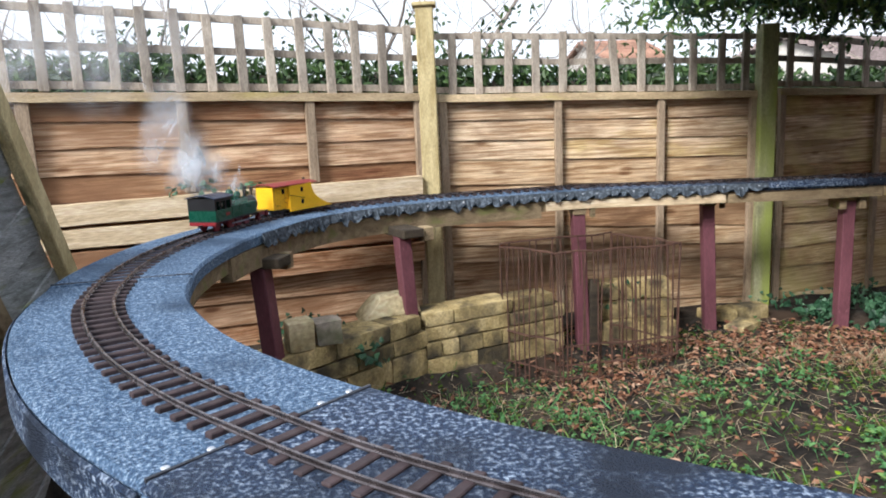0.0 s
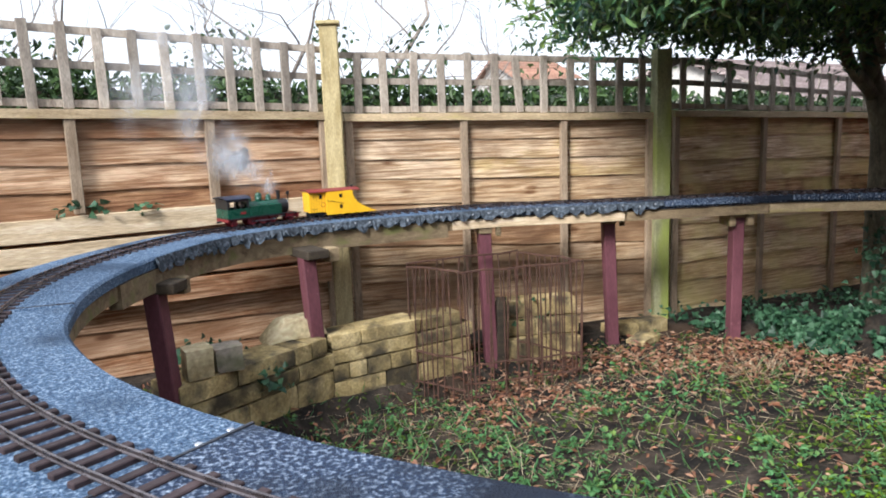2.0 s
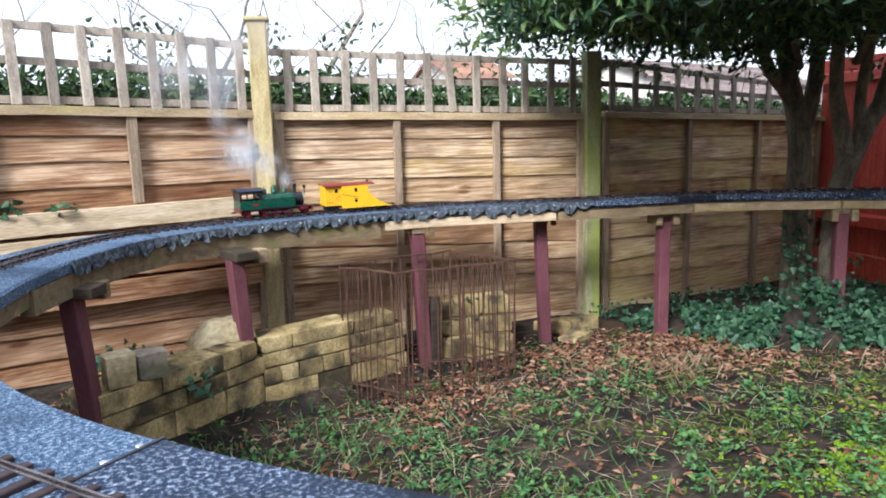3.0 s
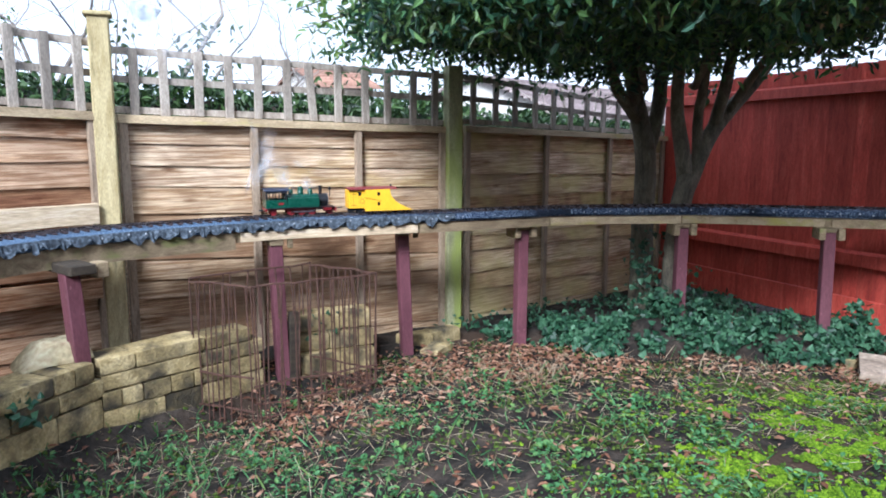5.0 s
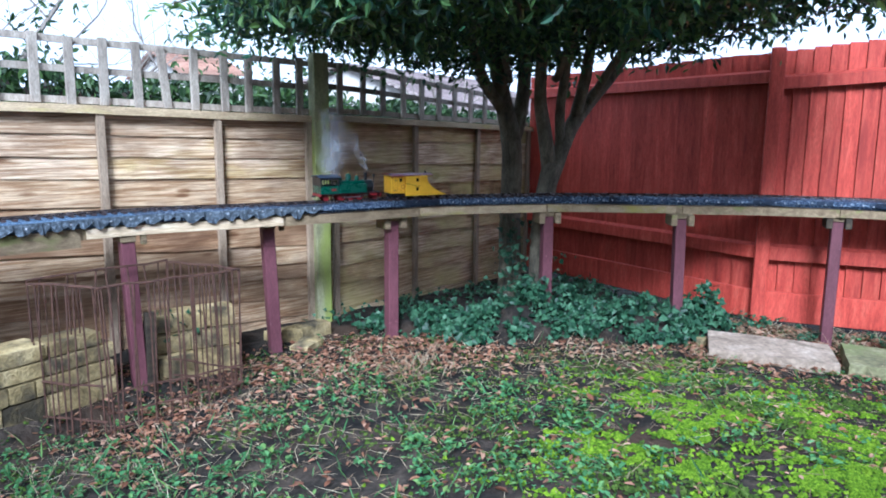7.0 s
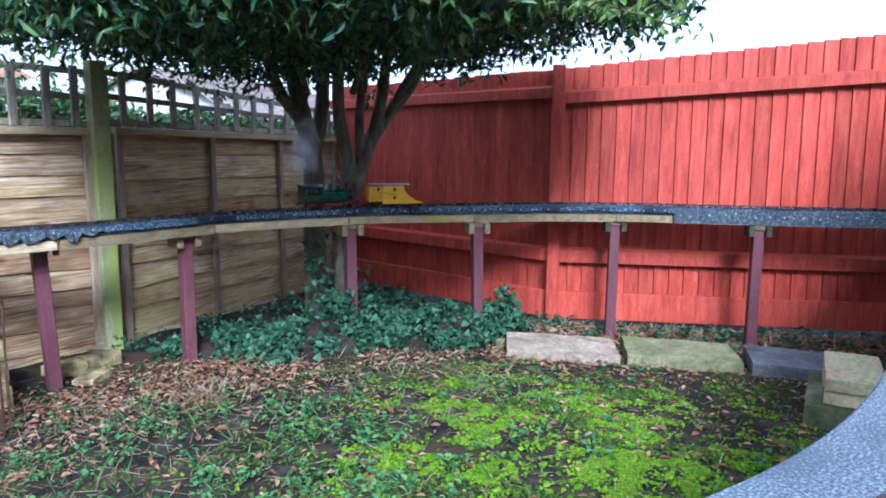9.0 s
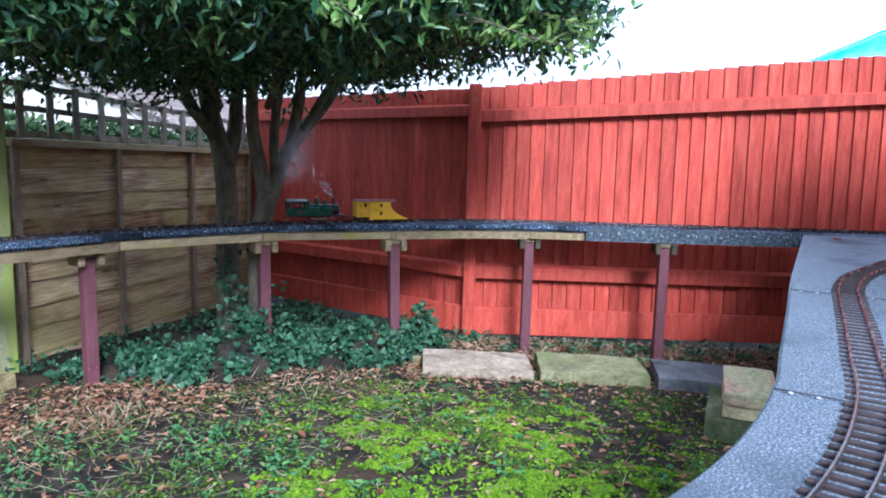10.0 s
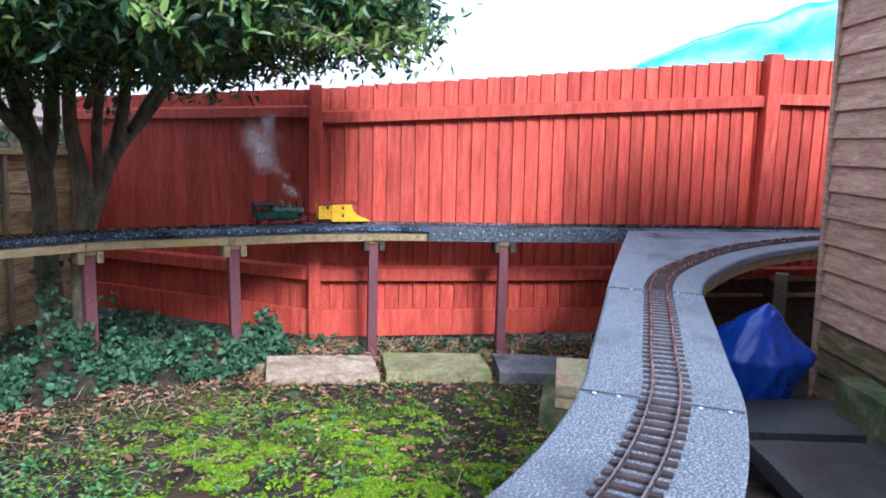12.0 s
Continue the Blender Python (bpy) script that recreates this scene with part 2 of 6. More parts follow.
def smooth_line(pts, step):
    """Catmull-Rom through the points, resampled at an even step."""
    P = [Vector((p[0], p[1], 0)) for p in pts]
    P = [2 * P[0] - P[1]] + P + [2 * P[-1] - P[-2]]
    dense = []
    for i in range(1, len(P) - 2):
        a, b, c, d = P[i - 1:i + 3]
        for k in range(24):
            t = k / 24
            dense.append(0.5 * ((2 * b) + (c - a) * t + (2 * a - 5 * b + 4 * c - d) * t * t + (3 * b - a - 3 * c + d) * t ** 3))
    dense.append(P[-2])
    acc = [0.0]
    for a, b in zip(dense, dense[1:]):
        acc.append(acc[-1] + (b - a).length)
    out, j, s = [], 0, 0.0
    while s <= acc[-1]:
        while acc[j + 1] < s and j < len(acc) - 2:
            j += 1
        out.append(dense[j].lerp(dense[j + 1], (s - acc[j]) / max(1e-9, acc[j + 1] - acc[j])))
        s += step
    return out


DECK = 0.55
# the middle of the track, from the shed round the near side, the left end and the far side to the red fence
LINE = [(4.641, -0.447), (4.153, -0.035), (3.703, 0.195), (3.332, 0.312), (2.990, 0.364), (2.724, 0.384), (2.495, 0.368), (2.309, 0.333), (2.027, 0.273), (1.726, 0.211), 
        (1.474, 0.159), (1.181, 0.135), (0.917, 0.152), (0.633, 0.217), (0.360, 0.318), (0.138, 0.435), (-0.068, 0.566), (-0.203, 0.675), (-0.284, 0.747), (-0.369, 0.835), 
        (-0.450, 0.936), (-0.535, 1.068), (-0.603, 1.205), (-0.647, 1.356), (-0.676, 1.517), (-0.682, 1.699), (-0.662, 1.881), (-0.609, 2.074), (-0.504, 2.308), (-0.315, 2.491), 
        (-0.069, 2.616), (0.213, 2.692), (0.533, 2.743), (0.913, 2.724), (1.279, 2.711), (1.606, 2.709), (1.918, 2.649), (2.243, 2.554), (2.523, 2.399), (2.768, 2.255), 
        (3.029, 2.086), (3.268, 1.844), (3.449, 1.595), (3.643, 1.334), (3.874, 1.027), (4.084, 0.760), (4.429, 0.265), (4.913, -0.346)]
STEP = 0.01
TRACK = smooth_line(LINE, STEP)


def at(s):
    """The place on the track's middle at s metres, and the way along it."""
    i = min(max(s / STEP, 0), len(TRACK) - 2.001)
    k = int(i)
    p = TRACK[k].lerp(TRACK[k + 1], i - k)
    d = (TRACK[min(k + 3, len(TRACK) - 1)] - TRACK[max(k - 3, 0)]).normalized()
    return p, d


def near_s(x, y):
    return STEP * min(range(len(TRACK)), key=lambda k: (TRACK[k].x - x) ** 2 + (TRACK[k].y - y) ** 2)


def ground_z(x, y):
    s = min(2.66 + 0.06 * x - y, 3.63 - (0.796 * x + 0.606 * y))
    fall = 0.60 - 0.08 * min(max(s, 0), 1.7) * (1 - 0.7 * min(max((x - 1.9) / 0.7, 0), 1))
    z = DECK - fall * (0.868 + 0.052 * min(max(x, -1), 4) + 0.013 * min(max(y, 0), 4))
    # the lawn lies lower before the dry stone wall, which holds back the bed behind it
    d = y - (2.361 + 0.50 * (x + 0.096)) if x > -0.1 else y - (2.34 + 1.08 * (x + 0.11))
    return z - 0.115 * min(max((1.0 - x) / 0.6, 0), 1) * min(max((0.06 - d) / 0.12, 0), 1)


RED_R1 = (3.205, 2.200)


# ---- ground ----
def build_ground():
    xs = [-60, -25, -10, -5] + [lerp(-2.2, 5.2, i / 120) for i in range(121)] + [7, 12, 30, 60]
    ys = [-60, -25, -10, -4] + [lerp(-1.6, 4.2, i / 100) for i in range(101)] + [6, 10, 30, 60]
    bm = bmesh.new()
    grid = [[bm.verts.new((x, y, ground_z(x, y) + (0.012 * noise.noise((x * 5, y * 5, 0)) + 0.006 * noise.noise((x * 17, y * 17, 3))))) for x in xs] for y in ys]
    for r0, r1 in zip(grid, grid[1:]):
        for k in range(len(xs) - 1):
            bm.faces.new((r0[k], r0[k + 1], r1[k + 1], r1[k]))
    g = part("ground", bm, SOIL, smooth=True)
    tagged(g, "dark soil of a rough mossy lawn", "ground", kind="structure")


build_ground()


# ---- fences ----
def lap_panel(a, b, z0, z1, boards, mat, label, battens, seed):
    """Waney-edged horizontal boards lapped from bottom to top between a and b; z0, z1: bottom and top heights at either end."""
    rnd = random.Random(seed)
    a, b = Vector((*a, 0)), Vector((*b, 0))
    L = (b - a).length
    d = (b - a) / L
    m = Matrix.Translation(a) @ Matrix.Rotation(math.atan2(d.y, d.x), 4, "Z")
    panel = thing("lap_fence", label, "fence", "lapped fence panels", m=m)
    # local: x along the panel, y away from the garden, z up
    cuts = sorted([0] + [(i + rnd.uniform(-0.22, 0.22)) / boards for i in range(1, boards)] + [1])
    N = 36
    for i in range(boards):
        bm = bmesh.new()
        ph, amp = rnd.uniform(0, 50), rnd.uniform(0.004, 0.011)
        slant = rnd.uniform(-0.01, 0.01)
        rows = []
        for k in range(N + 1):
            u = k / N
            zb, zt = lerp(z0[0], z0[1], u), lerp(z1[0], z1[1], u)
            lo = lerp(zb, zt, cuts[i]) - 0.022 + amp * noise.noise((u * 5 + ph, ph, 0)) + slant * (u - 0.5)
            hi = lerp(zb, zt, cuts[i + 1])
            warp = 0.003 * noise.noise((u * 3 + ph, 9, ph))
            rows.append([bm.verts.new((u * L, y + warp, z)) for y, z in ((-0.011, lo), (-0.003, lo), (0.006, hi), (0.0, hi))])
        for p, q in zip(rows, rows[1:]):
            for k in range(4):
                bm.faces.new((p[k], p[(k + 1) % 4], q[(k + 1) % 4], q[k]))
        bm.faces.new(rows[0])
        bm.faces.new(rows[-1][::-1])
        bmesh.ops.recalc_face_normals(bm, faces=bm.faces)
        part("board", bm, mat, panel)
    for u, w, foot in [(*q, None)[:3] for q in battens]:
        bm = bmesh.new()
        zb, zt = lerp(z0[0], z0[1], u) if foot is None else foot, lerp(z1[0], z1[1], u)
        box(bm, u * L, -0.026, (zb + zt) / 2, w, 0.02, zt - zb - 0.004, bevel=0.002)
        part("batten", bm, BATTEN, panel, "upright wooden batten")
    bm = bmesh.new()
    n = 12
    prof = ((-0.042, -0.030), (-0.038, -0.002), (0.02, 0.002), (0.02, -0.030))
    rows = [[bm.verts.new((k / n * L, y, lerp(z1[0], z1[1], k / n) + z + 0.004 * noise.noise((k * 0.4, seed, 1)))) for y, z in prof] for k in range(n + 1)]
    for p, q in zip(rows, rows[1:]):
        for k in range(4):
            bm.faces.new((p[k], p[(k + 1) % 4], q[(k + 1) % 4], q[k]))
    bm.faces.new(rows[0])
    bm.faces.new(rows[-1][::-1])
    bmesh.ops.recalc_face_normals(bm, faces=bm.faces)
    part("top_rail", bm, RAIL_WOOD, panel, "pale capping rail")
    return panel


def trellis(a, b, z0, z1, count, label, seed, lean=()):
    rnd = random.Random(seed)
    a, b = Vector((*a, 0)), Vector((*b, 0))
    L = (b - a).length
    d = (b - a) / L
    m = Matrix.Translation(a) @ Matrix.Rotation(math.atan2(d.y, d.x), 4, "Z")
    tr = thing("trellis", label, "trellis", "trellis panels", m=m)
    for j, f in enumerate((0.05, 0.52, 0.95)):
        bm = bmesh.new()
        za, zb = lerp(z0[0], z1[0], f), lerp(z0[1], z1[1], f)
        n = 10
        rows = [[bm.verts.new((k / n * L, y, lerp(za, zb, k / n) + z + 0.004 * noise.noise((k * 0.35, seed + j, 4)))) for y, z in ((-0.004, -0.012), (-0.004, 0.012), (0.012, 0.012), (0.012, -0.012))] for k in range(n + 1)]
        for p, q in zip(rows, rows[1:]):
            for k in range(4):
                bm.faces.new((p[k], p[(k + 1) % 4], q[(k + 1) % 4], q[k]))
        bm.faces.new(rows[0])
        bm.faces.new(rows[-1][::-1])
        bmesh.ops.recalc_face_normals(bm, faces=bm.faces)
        part("cross_slat", bm, TRELLIS_WOOD, tr)
    for i in range(count):
        u = (i + 0.5) / count
        x = u * L + rnd.uniform(-0.006, 0.006)
        zb, zt = lerp(z0[0], z0[1], u) - rnd.uniform(0, 0.012), lerp(z1[0], z1[1], u) + rnd.uniform(-0.002, 0.01)
        ang = lean[i] if i < len(lean) else rnd.uniform(-0.02, 0.02)
        bm = bmesh.new()
        box(bm, 0, -0.0125, (zb + zt) / 2, 0.031, 0.016, zt - zb, Matrix.Translation((x, 0, zb)) @ Matrix.Rotation(ang, 4, "Y") @ Matrix.Translation((0, 0, -zb)), bevel=0.002)
        part("slat", bm, TRELLIS_WOOD, tr)
    return tr


LEFT, CORNER = (-1.379, 2.248), (3.038, 3.813)
lap_panel(LEFT, (-0.097, 2.870), (0.107, 0.038), (0.970, 0.930), 11, FENCE_RED_BROWN, "weathered brown lapped fence panel with waney boards", [(0.06, 0.04), (0.385, 0.034, 0.62), (0.69, 0.034, 0.62), (0.985, 0.028)], 11)
lap_panel((-0.028, 2.920), (1.317, 3.169), (0.025, -0.077), (0.922, 0.889), 11, FENCE_WOOD, "sunlit brown lapped fence panel with knotty waney boards", [(0.012, 0.03), (0.355, 0.03), (0.68, 0.03), (0.985, 0.03)], 12)
lap_panel((1.412, 3.194), CORNER, (-0.071, -0.134), (0.895, 0.846), 10, FENCE_ALGAE, "shaded mossy lapped fence panel beside the tree", [(0.012, 0.03), (0.34, 0.03), (0.66, 0.03), (0.98, 0.03)], 13)
trellis(LEFT, (-0.097, 2.870), (0.978, 0.936), (1.241, 1.173), 14, "grey wooden trellis with upright slats", 1)
trellis((-0.028, 2.920), (1.317, 3.169), (0.928, 0.894), (1.154, 1.123), 12, "grey wooden trellis with one leaning slat", 2, [0.01, -0.01, 0.015, 0.0, 0.01, -0.015, -0.09])
trellis((1.412, 3.194), CORNER, (0.903, 0.854), (1.128, 1.002), 12, "shaded grey wooden trellis under the tree", 3)


def fence_post(x, y, z0, z1, w, mat, label, cap=False, rz=0.0):
    p = thing("fence_post", label, "fence post", m=pose(x, y, 0, 0, 0, rz))
    bm = bmesh.new()
    box(bm, 0, 0, (z0 + z1) / 2, w, w, z1 - z0, bevel=0.004)
    part("shaft", bm, mat, p)
    if cap:
        bm = bmesh.new()
        box(bm, 0, 0, z1 + 0.008, w + 0.022, w + 0.022, 0.016, bevel=0.004)
        part("cap", bm, mat, p, "flat wooden cap")
    return p


fence_post(-0.063, 2.860, -0.05, 1.244, 0.068, POST_WOOD, "pale square timber fence post with a flat cap", True)
fence_post(1.350, 3.133, -0.15, 1.155, 0.07, MOSSY_POST, "green algae-covered square fence post")


def red_bay(a, b, z0, za, zb, seed, label, rails, lean=(0, 0)):
    rnd = random.Random(seed)
    a, b = Vector((*a, 0)), Vector((*b, 0))
    L = (b - a).length
    d = (b - a) / L
    m = Matrix.Translation(a) @ Matrix.Rotation(math.atan2(d.y, d.x), 4, "Z")
    bay = thing("red_fence_bay", label, "fence", "red fence bays", m=m)
    x, i = 0.0, 0
    while x < L - 0.01:
        w = min(0.073 + rnd.uniform(-0.004, 0.004), L - x)
        u = (x + w / 2) / L
        top = lerp(za, zb, u) + rnd.uniform(-0.003, 0.003)
        bm = bmesh.new()
        pts = ((0.0, 0.014), (w + 0.012, 0.016), (w + 0.012, 0.010), (0.0, -0.004))
        lo = [bm.verts.new((x + p, q, z0)) for p, q in pts]
        sh = lerp(*lean, u) * (top - z0)
        hi = [bm.verts.new((x + p + sh, q, top)) for p, q in pts]
        for k in range(4):
            bm.faces.new((lo[k], lo[(k + 1) % 4], hi[(k + 1) % 4], hi[k]))
        bm.faces.new(lo)
        bm.faces.new(hi)
        bmesh.ops.recalc_face_normals(bm, faces=bm.faces)
        part("board", bm, RED_WOOD, bay)
        x += w
    for (r0, r1, h) in rails:
        bm = bmesh.new()
        n = 8
        rows = [[bm.verts.new((k / n * L, y, lerp(r0, r1, k / n) + z)) for y, z in ((-0.006, -h / 2), (-0.04, -h / 2), (-0.04, h / 2 - 0.012), (-0.006, h / 2))] for k in range(n + 1)]
        for p, q in zip(rows, rows[1:]):
            for k in range(4):
                bm.faces.new((p[k], p[(k + 1) % 4], q[(k + 1) % 4], q[k]))
        bm.faces.new(rows[0])
        bm.faces.new(rows[-1][::-1])
        bmesh.ops.recalc_face_normals(bm, faces=bm.faces)
        part("rail", bm, RED_WOOD, bay, "red horizontal arris rail")
    bm = bmesh.new()
    box(bm, L / 2, -0.018, z0 + 0.055, L, 0.022, 0.14, bevel=0.003)
    part("gravel_board", bm, RED_WOOD, bay, "red gravel board along the foot")
    return bay


def on_red(u):
    """A place u metres along the red fence from its first post."""
    return (RED_R1[0] + 0.606 * u, RED_R1[1] - 0.796 * u)


red_bay((3.048, 3.803), RED_R1, -0.035, 1.15, 1.198, 5, "shaded dark red feather-edge fence bay", [(1.05, 1.09, 0.06), (0.275, 0.282, 0.07)])
red_bay(on_red(0.0), on_red(2.43), -0.035, 1.198, 1.45, 6, "bright red painted feather-edge fence bay", [(1.06, 1.235, 0.064), (0.282, 0.28, 0.074)], (0.0, -0.03))
red_bay(on_red(2.45), on_red(4.8), -0.035, 1.46, 1.52, 7, "bright red painted fence bay by the shed", [(1.245, 1.28, 0.06), (0.28, 0.28, 0.07)])
for u, z, w in ((0.0, 1.215, 0.063), (2.44, 1.48, 0.08)):
    x, y = on_red(u)
    fence_post(x - 0.02, y - 0.014, -0.1, z, w, RED_WOOD, "red painted square fence post", False, -53)


# ---- plain unseen walls added to close the place behind and cut low light ----
def unseen_wall(name, cx, cy, sx, sy):
    bm = bmesh.new()
    box(bm, cx, cy, 0.9, sx, sy, 2.0, bevel=0.01)
    tagged(part(name, bm, SLAB), "plain grey-brown wall, added unseen to cut low light", "wall", kind="structure")


unseen_wall("wall_south", 2.0, -3.6, 13.0, 0.12)
unseen_wall("wall_west", -3.6, 0.5, 0.12, 8.0)


# ---- the raised track deck ----
def offset(p, d, w):
    return Vector((p.x + d.y * w, p.y - d.x * w, 0))


S_MARK = [near_s(*q) for q in ((-0.71, 1.82), (-0.06, 2.62), (0.5, 2.74), (1.2, 2.72), (1.65, 2.70), (2.2, 2.52), (2.65, 2.33), (3.1, 2.0))]


def inner_w(s):
    """How far the deck reaches from the track's middle to the garden side."""
    return float(np.interp(s, S_MARK, [0.138, 0.115, 0.095, 0.068, 0.042, 0.052, 0.082, 0.10]))


def outer_w(s):
    return float(np.interp(s, S_MARK, [0.12, 0.08, 0.062, 0.06, 0.06, 0.06, 0.062, 0.07]))


def sweep(bm, s0, s1, prof, step=0.03):
    """Sweeps the profile along the track; prof(s) gives (offset to the inside, z) pairs."""
    n = max(2, int((s1 - s0) / step))
    rows = []
    for k in range(n + 1):
        s = lerp(s0, s1, k / n)
        p, d = at(s)
        rows.append([bm.verts.new((*offset(p, d, w).xy, z)) for w, z in prof(s)])
    c = len(rows[0])
    for p, q in zip(rows, rows[1:]):
        for k in range(c):
            bm.faces.new((p[k], p[(k + 1) % c], q[(k + 1) % c], q[k]))
    bm.faces.new(rows[0])
    bm.faces.new(rows[-1][::-1])
    bmesh.ops.recalc_face_normals(bm, faces=bm.faces)


END = STEP * (len(TRACK) - 1)
deck = thing("track_deck", "raised wooden railway deck covered in blue-grey mineral felt", "deck", kind="structure")
SEAMS = [0, near_s(2.383, 0.358), near_s(1.444, 0.155), near_s(0.541, 0.244), near_s(-0.191, 0.661), near_s(-0.651, 1.399), near_s(-0.403, 2.318), near_s(0.502, 2.811), near_s(1.452, 2.782), near_s(2.481, 2.456), near_s(3.384, 1.650), END]
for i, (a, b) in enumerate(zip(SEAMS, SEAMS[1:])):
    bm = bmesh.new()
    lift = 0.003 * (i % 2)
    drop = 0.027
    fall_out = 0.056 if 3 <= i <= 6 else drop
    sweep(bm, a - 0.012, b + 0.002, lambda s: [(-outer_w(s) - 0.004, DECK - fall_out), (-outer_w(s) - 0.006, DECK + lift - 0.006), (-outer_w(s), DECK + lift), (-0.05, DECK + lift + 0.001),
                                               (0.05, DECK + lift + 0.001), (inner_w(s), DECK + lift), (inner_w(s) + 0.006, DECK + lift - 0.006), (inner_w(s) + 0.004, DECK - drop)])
    # sheet 3 and the sheets past 6 take the darker felt
    part("felt_sheet", bm, FELT_DARK if i == 3 or i > 6 else FELT_BLUE if i > 3 else FELT, deck, "dark felt with loose grit" if i == 3 or i > 6 else "")
for i, (a, b) in enumerate(zip(SEAMS, SEAMS[1:])):
    bm = bmesh.new()
    sweep(bm, a + 0.004, b - 0.004, lambda s: [(-outer_w(s) + 0.004, DECK - 0.066), (-outer_w(s) + 0.004, DECK - 0.01), (inner_w(s) - 0.004, DECK - 0.01), (inner_w(s) - 0.004, DECK - 0.066)])
    part("deck_board", bm, BEAM, deck)

for a, b in zip(SEAMS[4:7], SEAMS[5:8]):
    bm = bmesh.new()
    sweep(bm, a + 0.002, b - 0.002, lambda s: [(-outer_w(s) - 0.010, DECK - 0.056), (-outer_w(s) - 0.014, DECK - 0.054), (-outer_w(s) - 0.013, DECK - 0.010), (-outer_w(s) - 0.009, DECK - 0.006)])
    part("felt_skirt", bm, FELT_DARK, deck, "dark felt turned down over the deck side")

for seam in SEAMS[1:7]:
    bm = bmesh.new()
    sweep(bm, seam - 0.0028, seam + 0.0012, lambda s: [(-outer_w(s) - 0.002, DECK + 0.001), (-outer_w(s) - 0.002, DECK + 0.0052), (inner_w(s) + 0.002, DECK + 0.0052), (inner_w(s) + 0.002, DECK + 0.001)], 0.001)
    part("felt_lap", bm, FELT_TAR, deck, "dark tarred edge of lapped felt")

# ---- track ----
track = thing("railway_track", "narrow-gauge model railway track with brown sleepers", "track")
for side in (-1, 1):
    bm = bmesh.new()
    o = side * 0.0235
    sweep(bm, 0.02, END - 0.02, lambda s: [(o - 0.0028, DECK + 0.006), (o - 0.0028, DECK + 0.0075), (o - 0.0009, DECK + 0.0085), (o - 0.0015, DECK + 0.0105), (o - 0.0015, DECK + 0.0125),
                                           (o + 0.0015, DECK + 0.0125), (o + 0.0015, DECK + 0.0105), (o + 0.0009, DECK + 0.0085), (o + 0.0028, DECK + 0.0075), (o + 0.0028, DECK + 0.006)], 0.025)
    part("rail", bm, RAIL_STEEL, track, "weathered metal rail", smooth=False)
bm = bmesh.new()
box(bm, 0, 0, 0, 0.0115, 0.082, 0.007, bevel=0.0012)
first = part("sleeper", bm, SLEEPER, track)
pitch = 0.033
far = bmesh.new()
made = 0
S_A, S_B = near_s(3.426, 0.270), near_s(0.312, 2.771)
for k in range(int(END / pitch)):
    s = 0.03 + k * pitch
    p, d = at(s)
    m = Matrix.Translation((p.x, p.y, DECK + 0.0035)) @ Matrix.Rotation(math.atan2(d.y, d.x) + random.uniform(-0.02, 0.02), 4, "Z")
    if S_A < s < S_B and made < 300:
        ob = first if made == 0 else new("sleeper", first.data)
        ob.parent = track
        ob.matrix_basis = m
        made += 1
    else:
        box(far, 0, 0, 0, 0.0115, 0.082, 0.007, m)
tagged(part("sleeper_run", far, SLEEPER, track), kind="stuff")


# ---- supports ----
def support(x, y, gz, lean=(0, 0), head="blocks"):
    p = thing("deck_support", "plum-painted square wooden post under the railway deck", "post", "deck supports", m=pose(x, y, 0, 0, 0, 0))
    s = near_s(x, y)
    _, d = at(s)
    ang = math.atan2(d.y, d.x)
    top = DECK - 0.085
    bm = bmesh.new()
    box(bm, 0, 0, (gz - 0.05 + top) / 2, 0.046, 0.046, top - gz + 0.05, Matrix.Translation((0, 0, top)) @ Matrix.Rotation(lean[0], 4, "Y") @ Matrix.Translation((0, 0, -top)) @ Matrix.Rotation(ang, 4, "Z"), bevel=0.003)
    part("shaft", bm, PURPLE, p)
    r = Matrix.Rotation(ang, 4, "Z")
    if head == "bearer":
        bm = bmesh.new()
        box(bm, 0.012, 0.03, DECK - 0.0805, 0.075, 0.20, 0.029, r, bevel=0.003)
        part("bearer", bm, DARK_TIMBER, p, "dark cross bearer")
        bm = bmesh.new()
        box(bm, 0.075, -0.03, DECK - 0.090, 0.036, 0.05, 0.046, r, bevel=0.003)
        part("head_block", bm, BEAM, p, "small wooden block beside the bearer")
    elif head == "bracket":
        bm = bmesh.new()
        box(bm, 0.0, -0.0, DECK - 0.076, 0.05, 0.06, 0.022, r, bevel=0.002)
        part("packing", bm, BEAM, p)
        bm = bmesh.new()
        box(bm, 0.05, -0.02, DECK - 0.081, 0.018, 0.02, 0.034, r, bevel=0.002)
        part("head_block", bm, BEAM, p, "short wooden peg below the deck")
    else:
        for k in (-1, 1):
            bm = bmesh.new()
            box(bm, k * 0.037, 0, DECK - 0.091, 0.026, 0.09, 0.048, r, bevel=0.003)
            part("head_block", bm, DARK_TIMBER if x > 3 else BEAM, p, "small wooden block at the post head")
        bm = bmesh.new()
        box(bm, 0, 0.0, DECK - 0.0755, 0.046, 0.06, 0.018, r, bevel=0.002)
        part("packing", bm, BEAM, p)
    return p


for x, y, lean in ((-0.525, 1.957, -0.06), (-0.161, 2.385, -0.05), (0.474, 2.672, -0.03), (0.983, 2.763, -0.04), (1.496, 2.728, 0.0), (2.178, 2.557, -0.01), (2.652, 2.230, -0.03), (3.193, 1.845, 0.0), (3.534, 1.309, -0.01)):
    support(x, y, min(ground_z(x, y), 0) - 0.05, (lean, 0), "bearer" if x < 0 else "bracket" if x < 1.2 else "blocks")


